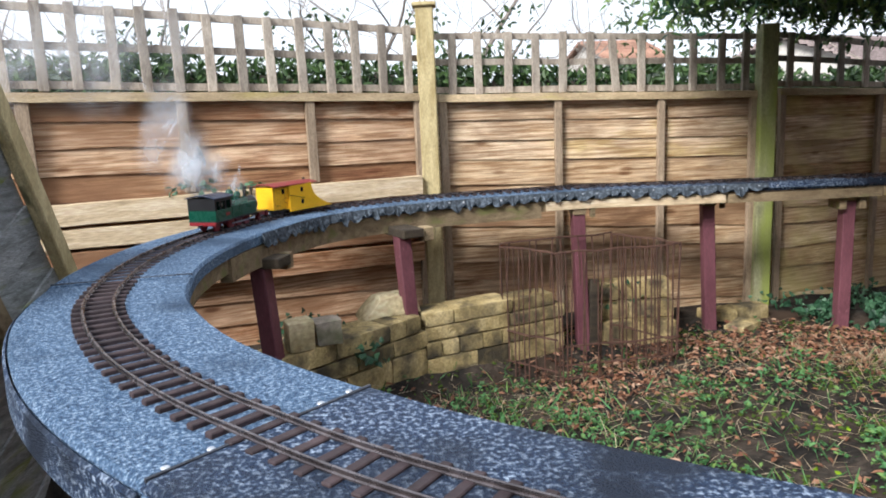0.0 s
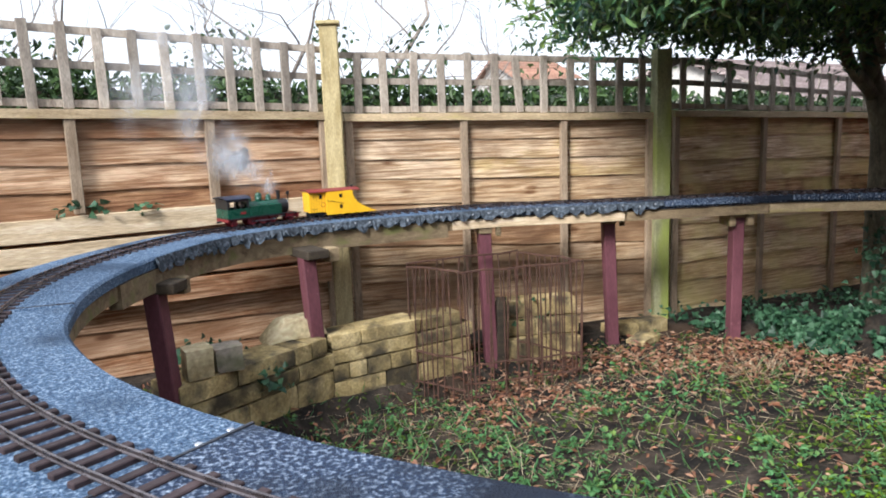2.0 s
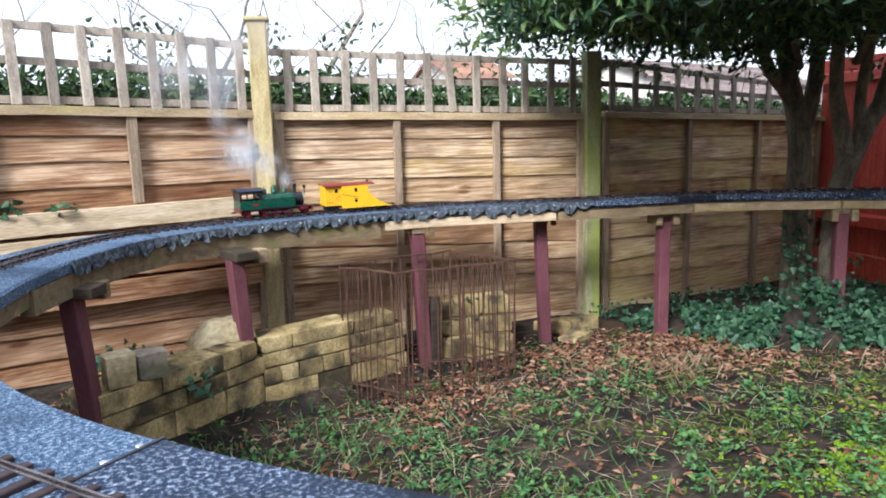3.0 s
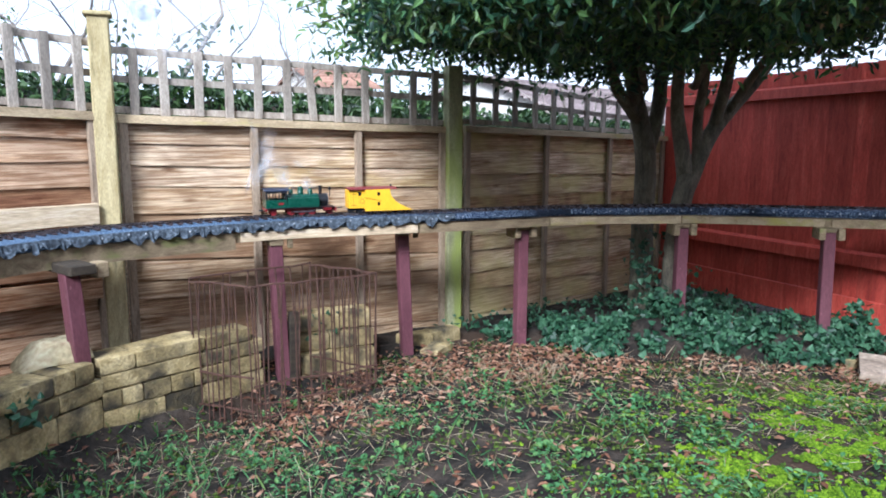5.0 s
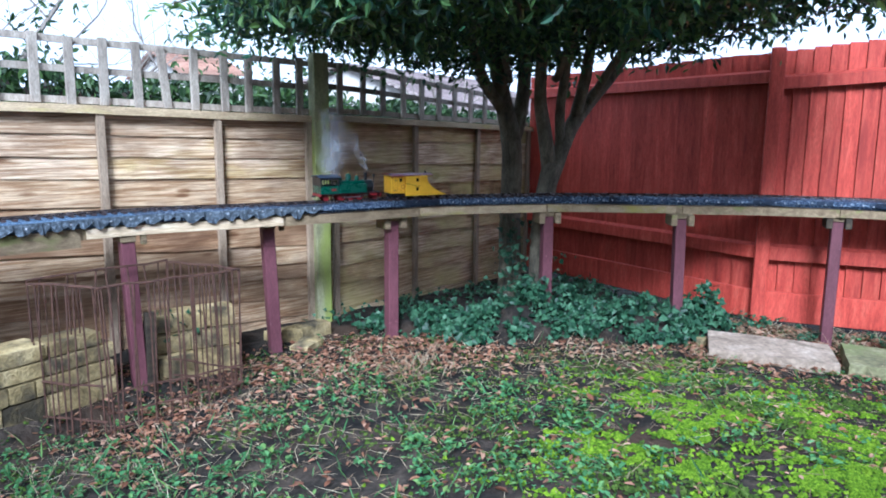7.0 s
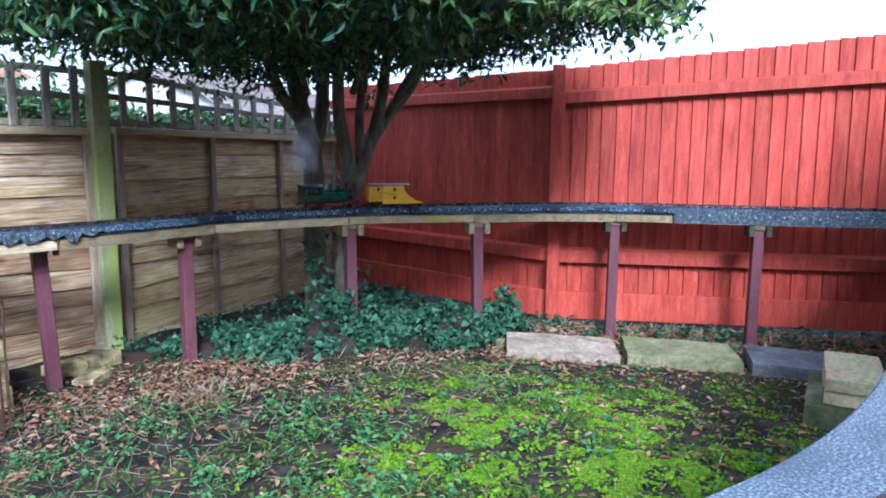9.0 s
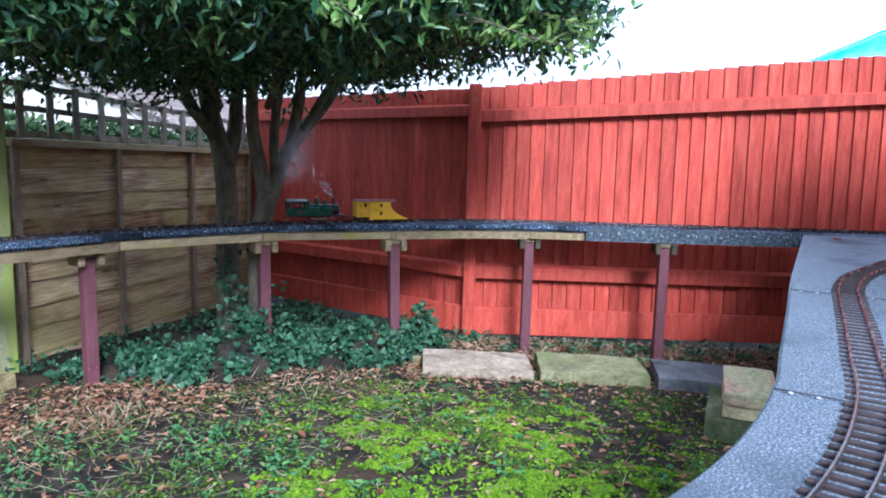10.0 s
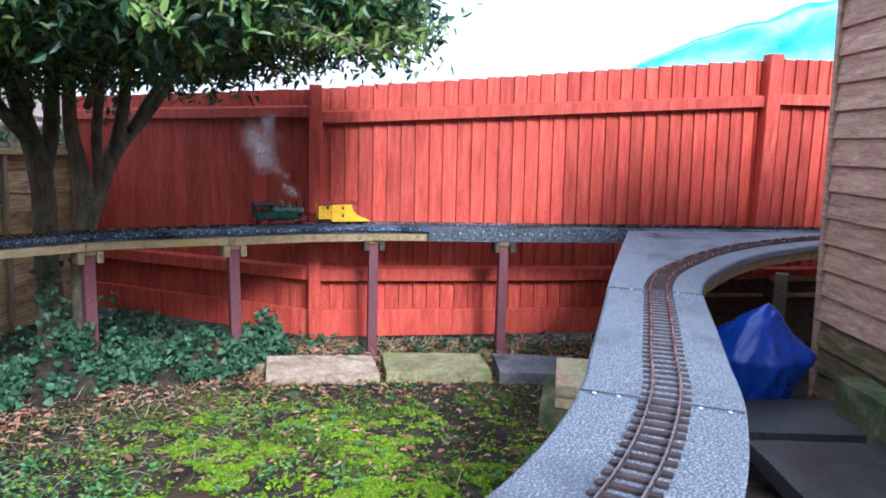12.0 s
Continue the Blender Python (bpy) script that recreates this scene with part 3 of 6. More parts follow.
# ---- leaves and other small scatter ----
def leaf_material(name, tones, rough=0.45, through_light=0.25, spec=0.4):
    m = bpy.data.materials.new(name)
    m.use_nodes = True
    n, l = m.node_tree.nodes, m.node_tree.links
    b = n["Principled BSDF"]
    g = n.new("ShaderNodeNewGeometry")
    r = n.new("ShaderNodeValToRGB")
    els = r.color_ramp.elements
    while len(els) < len(tones):
        els.new(0.5)
    for i, c in enumerate(tones):
        els[i].position, els[i].color = i / (len(tones) - 1), col(c)
    l.new(g.outputs["Random Per Island"], r.inputs[0])
    tc = n.new("ShaderNodeTexCoord")
    nz = n.new("ShaderNodeTexNoise")
    nz.inputs["Scale"].default_value, nz.inputs["Detail"].default_value = 45, 3
    l.new(tc.outputs["Object"], nz.inputs["Vector"])
    mx = n.new("ShaderNodeMix")
    mx.data_type, mx.blend_type = "RGBA", "OVERLAY"
    mx.inputs["Factor"].default_value = 0.35
    l.new(r.outputs[0], mx.inputs["A"])
    l.new(nz.outputs["Fac"], mx.inputs["B"])
    l.new(mx.outputs["Result"], b.inputs["Base Color"])
    b.inputs["Roughness"].default_value, b.inputs["Specular IOR Level"].default_value = rough, spec
    t = n.new("ShaderNodeBsdfTranslucent")
    l.new(mx.outputs["Result"], t.inputs["Color"])
    s = n.new("ShaderNodeMixShader")
    s.inputs[0].default_value = through_light
    l.new(b.outputs[0], s.inputs[1])
    l.new(t.outputs[0], s.inputs[2])
    l.new(s.outputs[0], n["Material Output"].inputs["Surface"])
    return m


LAUREL = leaf_material("laurel_leaf", [(0.012, 0.035, 0.025), (0.025, 0.07, 0.045), (0.05, 0.125, 0.055), (0.10, 0.19, 0.06), (0.17, 0.28, 0.08)], 0.36, 0.2, 0.45)
# rim leaves: sunlight put into the colour as a lighter yellow-green
SUNLIT_LAUREL = leaf_material("sunlit_laurel_leaf", [(0.07, 0.15, 0.04), (0.16, 0.28, 0.06), (0.32, 0.42, 0.13)], 0.4, 0.35)
IVY = leaf_material("ivy_leaf", [(0.010, 0.032, 0.018), (0.022, 0.066, 0.032), (0.045, 0.11, 0.055), (0.08, 0.17, 0.09)], 0.5, 0.12, 0.32)
HEDGE = leaf_material("hedge_leaf", [(0.012, 0.03, 0.01), (0.035, 0.07, 0.02), (0.08, 0.14, 0.04)], 0.5, 0.2)
WEED = leaf_material("weed_leaf", [(0.035, 0.09, 0.025), (0.065, 0.16, 0.05), (0.10, 0.25, 0.10), (0.18, 0.28, 0.07)], 0.6, 0.3, 0.25)
MOSS = leaf_material("moss", [(0.05, 0.10, 0.008), (0.12, 0.21, 0.011), (0.21, 0.32, 0.016)], 0.9, 0.2, 0.1)
DULL_MOSS = leaf_material("dull_moss", [(0.03, 0.05, 0.012), (0.06, 0.10, 0.015), (0.10, 0.14, 0.03)], 0.9, 0.2, 0.1)
DRY_LEAF = leaf_material("dry_leaf", [(0.10, 0.04, 0.022), (0.20, 0.085, 0.045), (0.33, 0.16, 0.09), (0.42, 0.27, 0.18)], 0.6, 0.15)
STRAW = leaf_material("dry_straw", [(0.17, 0.11, 0.06), (0.34, 0.26, 0.16), (0.52, 0.44, 0.31)], 0.7, 0.15)
rng = np.random.default_rng(7)


def unit(v):
    return v / np.maximum(np.linalg.norm(v, axis=1, keepdims=True), 1e-9)


def leaf_mesh(name, base, way, up, length, width, mat, parent=None, fold=0.25, lobes=False):
    """One mesh of many leaves: base points, ways along the blade, rough upper sides, lengths and widths."""
    n = len(base)
    way = unit(way)
    side = unit(np.cross(way, up))
    nor = np.cross(side, way)
    L, W = length[:, None], width[:, None]
    prof = [(0, 0, 0), (0.32, 0.5, fold), (0.7, 0.36, fold * 0.7), (1, 0, -0.12), (0.7, -0.36, fold * 0.7), (0.32, -0.5, fold)]
    if lobes:
        prof = [(0, 0, 0), (0.1, 0.55, fold), (0.55, 0.34, fold * 0.5), (1, 0, -0.1), (0.55, -0.34, fold * 0.5), (0.1, -0.55, fold)]
    V = np.stack([base + way * (L * a) + side * (W * b) + nor * (W * c) for a, b, c in prof], 1).reshape(-1, 3)
    k = (np.arange(n) * 6)[:, None]
    F = np.concatenate([k + np.array([[0, 1, 2, 3]]), k + np.array([[0, 3, 4, 5]])])
    me = bpy.data.meshes.new(name)
    me.from_pydata(V.tolist(), [], F.tolist())
    me.materials.append(mat)
    ob = new(name, me)
    if parent:
        ob.parent = parent
    return ob


# ---- bay tree in the corner ----
def build_tree():
    tree = thing("bay_tree", "evergreen bay tree with two smooth grey trunks and dense glossy leaves", "tree")
    bm = bmesh.new()
    limbs = [
        ([(2.292, 2.970, -0.065), (2.271, 2.953, 0.294), (2.262, 2.938, 0.621), (2.234, 2.922, 0.805), (2.161, 2.900, 1.006), (2.051, 2.801, 1.225), (1.902, 2.624, 1.597)], [0.075, 0.066, 0.06, 0.058, 0.048, 0.036, 0.02]),
        ([(2.248, 2.935, 0.723), (2.281, 2.906, 0.927), (2.278, 2.861, 1.161), (2.218, 2.713, 1.513)], [0.04, 0.042, 0.036, 0.02]),
        ([(2.174, 2.903, 0.926), (2.035, 2.863, 1.054), (1.895, 2.761, 1.219), (1.579, 2.535, 1.481)], [0.036, 0.032, 0.026, 0.014]),
        ([(2.293, 2.737, -0.063), (2.274, 2.721, 0.244), (2.289, 2.710, 0.499), (2.318, 2.701, 0.683)], [0.066, 0.056, 0.053, 0.055]),
        ([(2.320, 2.712, 0.621), (2.275, 2.706, 0.805), (2.219, 2.687, 1.007), (2.174, 2.605, 1.308), (2.057, 2.382, 1.602)], [0.046, 0.04, 0.033, 0.028, 0.015]),
        ([(2.319, 2.702, 0.621), (2.405, 2.699, 0.827), (2.527, 2.700, 0.972), (2.650, 2.681, 1.098), (2.770, 2.616, 1.288), (2.854, 2.354, 1.589)], [0.046, 0.046, 0.04, 0.032, 0.026, 0.014]),
        ([(2.438, 2.702, 0.868), (2.454, 2.660, 1.063), (2.417, 2.526, 1.367), (2.326, 2.200, 1.664)], [0.034, 0.032, 0.026, 0.012]),
        ([(2.362, 2.705, 0.744), (2.331, 2.668, 0.989), (2.308, 2.568, 1.262), (2.221, 2.295, 1.559)], [0.028, 0.026, 0.022, 0.012]),
        ([(2.503, 2.687, 0.961), (2.549, 2.542, 1.167), (2.561, 2.223, 1.421), (2.476, 1.693, 1.514)], [0.024, 0.022, 0.016, 0.008]),
        ([(2.144, 2.814, 1.056), (1.796, 2.460, 1.244), (1.360, 2.210, 1.371), (0.960, 2.362, 1.335)], [0.02, 0.018, 0.012, 0.005]),
        ([(2.248, 2.616, 1.058), (2.001, 2.173, 1.298), (1.655, 1.737, 1.476), (1.331, 1.418, 1.457)], [0.02, 0.016, 0.011, 0.005]),
    ]
    for pts, rad in limbs:
        # the limbs wander a little between their bends
        P = smooth3(pts, 6)
        R = 0.84 * np.interp(np.linspace(0, 1, len(P)), np.linspace(0, 1, len(rad)), rad)
        P = [p + Vector((noise.noise(p * 3.0), noise.noise(p * 3.0 + Vector((9, 0, 0))), 0)) * 0.012 for p in P]
        tube(bm, P, list(R), 10)
    part("trunk", bm, BARK, tree, "smooth grey-brown forked trunk", smooth=True)
    # crown: clumps of leaves in a spreading, ragged layer
    C, n = [], 0
    a, b = np.array([0.80, -0.60]), np.array([0.60, 0.80])
    while len(C) < 1500:
        u, v = rng.uniform(-1, 1, 2)
        if u * u + v * v > 1:
            continue
        xy = np.array([1.74, 2.20]) + a * u * 1.22 + b * v * 1.02
        if v < 0:
            xy = np.array([1.74, 2.20]) + a * u * 1.22 + b * v * 0.85
        xy = xy - a * u * 0.17 if u < 0 else xy + a * u * 0.13
        edge = math.sqrt(u * u + v * v)
        zb = 1.12 + 0.10 * noise.noise((xy[0] * 2.2, xy[1] * 2.2, 5)) + 0.16 * max(0, u) + 0.14 * max(0, -v) * (1 - max(0, -u)) + 0.05 * max(0, -u)
        h = rng.uniform(0, 1) ** 1.3 * 0.48 * (1.15 - 0.55 * edge)
        p = np.array([xy[0], xy[1], zb + h + 0.04])
        if noise.noise((p[0] * 4.2, p[1] * 4.2, p[2] * 4.2)) < -0.22:
            continue
        C.append(p)
    C = np.array(C)
    k = 36
    base = np.repeat(C, k, 0) + rng.normal(0, 0.055, (len(C) * k, 3))
    out = unit(rng.normal(0, 1, base.shape) + np.array([0, 0, -0.25]))
    up = unit(rng.normal(0, 0.6, base.shape) + np.array([0, 0, 1.0]))
    ln = rng.uniform(0.028, 0.052, len(base))
    crown = leaf_mesh("crown", base, out, up, ln, ln * rng.uniform(0.34, 0.46, len(base)), LAUREL, tree)
    tagged(crown, "dense dark glossy green foliage", kind="stuff")
    # upper crown, out of view above, which shades the corner
    m = 3800
    q = rng.normal(0, 1, (m, 3))
    q = unit(q) * rng.uniform(0.4, 1, (m, 1))
    base = np.array([1.98, 2.25, 1.98]) + q * np.array([0.82, 0.82, 0.34])
    ln = rng.uniform(0.08, 0.12, m)
    top = leaf_mesh("crown", base, unit(rng.normal(0, 1, base.shape)), unit(rng.normal(0, 0.6, base.shape) + np.array([0, 0, 1.0])), ln, ln * 0.5, LAUREL, tree)
    tagged(top, "dense dark glossy green foliage", kind="stuff")
    # sprays of twigs at the crown's rim
    bm = bmesh.new()
    tips = []
    for i in range(44):
        f = i / 43
        s = np.array([1.74, 2.20]) + a * math.cos(lerp(2.2, 5.9, f)) * 1.12 + b * math.sin(lerp(2.2, 5.9, f)) * 0.86
        d = s - np.array([1.8, 2.3])
        d = d / np.linalg.norm(d)
        z = 1.22 + rng.uniform(0, 0.22)
        p0 = Vector((s[0] - d[0] * 0.25, s[1] - d[1] * 0.25, z + 0.06))
        p1 = Vector((s[0] + d[0] * 0.17, s[1] + d[1] * 0.17, z - rng.uniform(-0.02, 0.05)))
        mid = (p0 + p1) / 2 + Vector((0, 0, 0.03))
        tube(bm, [p0, mid, p1], [0.006, 0.004, 0.002], 5)
        tips += [np.array(p0.lerp(p1, t)) for t in np.linspace(0.2, 1.0, 12)]
    part("twig", bm, BARK, tree)
    tips = np.array(tips)
    base = np.repeat(tips, 4, 0) + rng.normal(0, 0.012, (len(tips) * 4, 3))
    o = unit(rng.normal(0, 1, base.shape))
    ln = rng.uniform(0.03, 0.052, len(base))
    tagged(leaf_mesh("spray", base, o, unit(rng.normal(0, 0.5, base.shape) + np.array([0, 0, 1.0])), ln, ln * 0.38, SUNLIT_LAUREL, tree), "sunlit yellow-green leaf sprays", kind="stuff")
    return tree


def smooth3(pts, n):
    P = [Vector(p) for p in pts]
    P = [2 * P[0] - P[1]] + P + [2 * P[-1] - P[-2]]
    out = []
    for i in range(1, len(P) - 2):
        a, b, c, d = P[i - 1:i + 3]
        for k in range(n):
            t = k / n
            out.append(0.5 * ((2 * b) + (c - a) * t + (2 * a - 5 * b + 4 * c - d) * t * t + (3 * b - a - 3 * c + d) * t ** 3))
    return out + [P[-2]]


build_tree()


# ---- ivy ----
def mound(x, y):
    h = 0.23 * math.exp(-(((x - 2.070) / 0.34) ** 2 + ((y - 2.502) / 0.20) ** 2))
    h += 0.18 * math.exp(-(((x - 2.462) / 0.22) ** 2 + ((y - 2.228) / 0.15) ** 2))
    h += 0.12 * math.exp(-(((x - 1.625) / 0.22) ** 2 + ((y - 2.810) / 0.12) ** 2))
    h += 0.21 * math.exp(-(((x - 2.856) / 0.15) ** 2 + ((y - 2.230) / 0.12) ** 2))
    return h


def nz(x, y, f, k=0):
    return 0.5 + 0.5 * noise.noise((x * f, y * f, k))


def build_ivy():
    pts, w = [], []
    while len(pts) < 5200:
        x, y = rng.uniform(1.3, 3.0), rng.uniform(1.85, 3.2)
        h = mound(x, y)
        if h < rng.uniform(0.03, 0.10) or nz(x, y, 8, 21) < 0.40 + 0.12 * rng.uniform():
            continue
        pts.append((x, y, ground_z(x, y) + h * rng.uniform(0.45, 1.1)))
    for x, y, z0, z1, r, k in ((2.200, 2.829, 0.041, 0.418, 0.06, 130), (2.395, 2.832, -0.015, 0.242, 0.07, 80), (-0.496, 2.279, 0.091, 0.230, 0.06, 110),
                               (0.626, 2.777, 0.062, 0.184, 0.05, 40), (-0.251, 2.135, 0.093, 0.190, 0.025, 26), (1.443, 3.041, -0.060, 0.029, 0.1, 60), (-0.878, 2.456, 0.617, 0.659, 0.05, 30), (-0.702, 2.526, 0.610, 0.644, 0.04, 16)):
        for i in range(k):
            pts.append((x + rng.normal(0, r), y + rng.normal(0, r * 0.6), rng.uniform(z0, z1)))
    while len(pts) < 7400:
        x, y = rng.uniform(1.7, 3.2), rng.uniform(2.5, 3.7)
        if y > 3.16 + 0.2 * (x - 1.3) or 0.796 * x + 0.606 * y > 4.68 or nz(x, y, 4, 6) < 0.42:
            continue
        pts.append((x, y, ground_z(x, y) + rng.uniform(0.0, 0.07)))
    base = np.array(pts)
    n = len(base)
    way = unit(rng.normal(0, 1, (n, 3)) + np.array([-0.3, -0.5, -0.2]))
    up = unit(rng.normal(0, 0.75, (n, 3)) + np.array([-0.4, -0.7, 0.9]))
    ln = rng.uniform(0.014, 0.037, n)
    iv = leaf_mesh("ivy", base, way, up, ln, ln * rng.uniform(0.75, 1.0, n), IVY, None, 0.12, True)
    tagged(iv, "dark glossy ivy spreading below the tree", "ivy", kind="stuff")
    # earth heap under it
    bm = bmesh.new()
    xs = [lerp(1.25, 3.0, i / 40) for i in range(41)]
    ys = [lerp(1.85, 3.15, i / 34) for i in range(35)]
    g = [[bm.verts.new((x, y, ground_z(x, y) - 0.035 + 0.75 * mound(x, y) + 0.01 * noise.noise((x * 9, y * 9, 2)))) for x in xs] for y in ys]
    for r0, r1 in zip(g, g[1:]):
        for k in range(40):
            bm.faces.new((r0[k], r0[k + 1], r1[k + 1], r1[k]))
    tagged(part("soil_heap", bm, SOIL, smooth=True), "dark soil heap below the ivy", "soil", kind="structure")


build_ivy()


# ---- lawn: moss, weeds, straw and fallen leaves ----
def inside(x, y, margin=0.0):
    """Within the garden ring and clear of the near deck."""
    if y > 2.76 + 0.06 * x - margin or 0.796 * x + 0.606 * y > 3.87 - margin or x < -0.75 or y < 0.1:
        return False
    return True


def scatter(count, weight):
    pts = []
    tries = 0
    while len(pts) < count and tries < count * 60:
        tries += 1
        x, y = rng.uniform(-0.7, 3.8), rng.uniform(0.35, 3.0)
        if inside(x, y) and rng.uniform() < weight(x, y):
            pts.append((x, y))
    P = np.array(pts)
    z = np.array([ground_z(x, y) for x, y in pts])
    return np.column_stack([P, z])


def blob(x, y, cx, cy, rx, ry):
    return math.exp(-(((x - cx) / rx) ** 2 + ((y - cy) / ry) ** 2))


def tufts(name, P, size, mat, label, category):
    n = len(P)
    k = 5
    ang = rng.uniform(0, 6.28, n)[:, None] + np.arange(k)[None] * 6.283 / k
    r = (size * rng.uniform(0.6, 1.5, n))[:, None] * rng.uniform(0.6, 1.3, (n, k))
    ring = np.stack([P[:, None, 0] + r * np.cos(ang), P[:, None, 1] + r * np.sin(ang), P[:, None, 2] + rng.uniform(-0.004, 0.004, (n, k))], 2)
    top = P[:, None, :] + np.stack([rng.normal(0, 0.003, n), rng.normal(0, 0.003, n), size * rng.uniform(0.5, 1.3, n)], 1)[:, None, :]
    V = np.concatenate([ring, top], 1).reshape(-1, 3)
    b = (np.arange(n) * (k + 1))[:, None]
    F = np.concatenate([b + np.array([[i, (i + 1) % k, k]]) for i in range(k)])
    me = bpy.data.meshes.new(name)
    me.from_pydata(V.tolist(), [], F.tolist())
    me.materials.append(mat)
    return tagged(new(name, me), label, category, kind="stuff")


def build_lawn():
    bright = lambda x, y: (1.0 * blob(x, y, 1.576, 0.905, 0.36, 0.40) + 0.22 * blob(x, y, 1.947, 1.418, 0.35, 0.3) + 0.10 * blob(x, y, 2.372, 1.033, 0.35, 0.3)) * (1 if nz(x, y, 5) > 0.5 else 0.05) * (1 if nz(x, y, 17, 4) > 0.5 else 0.07)
    tufts("moss", scatter(26000, bright) + np.array([0, 0, 0.004]), 0.0055, MOSS, "bright yellow-green moss carpeting the lawn", "moss")
    dull = lambda x, y: (0.9 * blob(x, y, 1.987, 1.069, 0.9, 0.7) + 0.15) * (1 if nz(x, y, 4, 8) > 0.52 else 0.06)
    tufts("dull_moss", scatter(15000, dull) + np.array([0, 0, 0.002]), 0.0055, DULL_MOSS, "dull dark green moss on bare soil", "moss")
    # weeds: small rosettes
    W = scatter(800, lambda x, y: (0.85 * blob(x, y, 0.490, 1.744, 0.7, 0.75) + 0.7 * blob(x, y, 1.163, 1.418, 0.5, 0.6) + 0.12 * blob(x, y, 2.225, 1.485, 0.6, 0.5) + 0.05) * (1 if nz(x, y, 3.2, 1) > 0.47 else 0.06) + 0.5 * blob(x, y, 3.5, 1.6, 0.25, 0.5))
    k = 9
    base = np.repeat(W, k, 0) + np.column_stack([rng.normal(0, 0.012, (len(W) * k, 2)), rng.uniform(0.004, 0.028, len(W) * k)])
    a = rng.uniform(0, 6.283, len(base))
    way = np.column_stack([np.cos(a), np.sin(a), rng.uniform(0.0, 0.8, len(a))])
    ln = np.repeat(rng.uniform(0.008, 0.021, len(W)), k) * rng.uniform(0.7, 1.2, len(base))
    w = leaf_mesh("weeds", base, way, np.tile([0, 0, 1.0], (len(base), 1)) + rng.normal(0, 0.2, base.shape), ln, ln * rng.uniform(0.5, 0.8, len(base)), WEED)
    tagged(w, "low green weeds and clover on the lawn", "weeds", kind="stuff")
    # grass blades
    G = scatter(1300, lambda x, y: (0.9 * blob(x, y, 0.082, 2.024, 0.4, 0.35) + 0.5 * blob(x, y, 0.484, 1.462, 0.8, 0.8) + 0.05))
    a = rng.uniform(0, 6.283, len(G))
    way = np.column_stack([np.cos(a), np.sin(a), rng.uniform(0.5, 2.2, len(a))])
    ln = rng.uniform(0.025, 0.07, len(G))
    tagged(leaf_mesh("grass", G, way, rng.normal(0, 1, G.shape), ln, ln * 0.07 + 0.001, WEED), "thin green grass blades", "grass", kind="stuff")
    # straw lying about
    S = scatter(4600, lambda x, y: 0.7 * blob(x, y, 0.985, 2.180, 0.9, 0.5) + 0.5 * blob(x, y, 0.393, 1.547, 0.6, 0.6) + 0.6 * blob(x, y, 3.35, 1.65, 0.35, 0.3) + 0.6 * blob(x, y, 2.012, 1.675, 0.6, 0.35) + 0.12)
    a = rng.uniform(0, 6.283, len(S))
    way = np.column_stack([np.cos(a), np.sin(a), rng.normal(0.05, 0.22, len(a))])
    ln = rng.uniform(0.02, 0.085, len(S))
    tagged(leaf_mesh("straw", S + np.array([0, 0, 0.012]), way, np.tile([0.1, 0, 1.0], (len(S), 1)), ln, np.full(len(S), 0.0018), STRAW, None, 0.4), "dead straw and thin twigs on the soil", "straw", kind="stuff")
    # standing dry tussocks
    T = []
    for cx, cy, r, c in ((1.739, 2.415, 0.05, 70), (1.311, 2.217, 0.12, 110), (2.028, 2.034, 0.16, 70), (0.175, 2.130, 0.15, 60), (0.792, 2.304, 0.2, 70), (0.353, 1.824, 0.3, 50), (3.203, 1.379, 0.2, 120)):
        for i in range(c):
            x, y = cx + rng.normal(0, r), cy + rng.normal(0, r * 0.7)
            T.append((x, y, ground_z(x, y)))
    T = np.array(T)
    a = rng.uniform(0, 6.283, len(T))
    way = np.column_stack([np.cos(a), np.sin(a), rng.uniform(0.3, 2.0, len(a))])
    ln = rng.uniform(0.035, 0.09, len(T))
    tagged(leaf_mesh("dry_grass", T, way, rng.normal(0, 1, T.shape), ln, np.full(len(T), 0.0022), STRAW), "pale dry grass tussocks", "grass", kind="stuff")
    # fallen leaves, thickest along the foot of the supports
    D = scatter(8500, lambda x, y: (0.95 * math.exp(-((min(2.66 + 0.06 * x - y, 3.63 - 0.796 * x - 0.606 * y) - 0.30) / 0.30) ** 2) * (1 if x > 0.30 else 0.15) + 0.09) * (1 if nz(x, y, 4, 3) > 0.38 else 0.25) * (0.6 if x > 2.9 else 1))
    a = rng.uniform(0, 6.283, len(D))
    way = np.column_stack([np.cos(a), np.sin(a), rng.normal(0, 0.25, len(a))])
    ln = rng.uniform(0.011, 0.034, len(D))
    tagged(leaf_mesh("fallen_leaves", D + np.array([0, 0, 0.01]), way, np.tile([0, 0, 1.0], (len(D), 1)) + rng.normal(0, 0.35, D.shape), ln, ln * rng.uniform(0.35, 0.5, len(D)), DRY_LEAF, None, 0.35),
           "curled brown fallen leaves", "leaves", kind="stuff")

    # litter along the foot of the red fence
    def strip(count):
        q = []
        for i in range(count):
            u, n = rng.uniform(-1.0, 2.3), 3.855 - 0.30 * rng.uniform(0, 1) ** 1.5
            x, y = 0.796 * n + 0.606 * u, 0.606 * n - 0.796 * u
            x, y = x + 0.12, y - 0.16
            q.append((x, y, ground_z(x, y) + 0.012))
        return np.array(q)

    S = strip(2600)
    a = rng.uniform(0, 6.283, len(S))
    way = np.column_stack([np.cos(a), np.sin(a), rng.normal(0.15, 0.3, len(a))])
    ln = rng.uniform(0.03, 0.11, len(S))
    tagged(leaf_mesh("straw", S, way, np.tile([0.1, 0, 1.0], (len(S), 1)), ln, np.full(len(S), 0.003), STRAW, None, 0.4), "dead straw and thin twigs along the fence foot", "straw", kind="stuff")
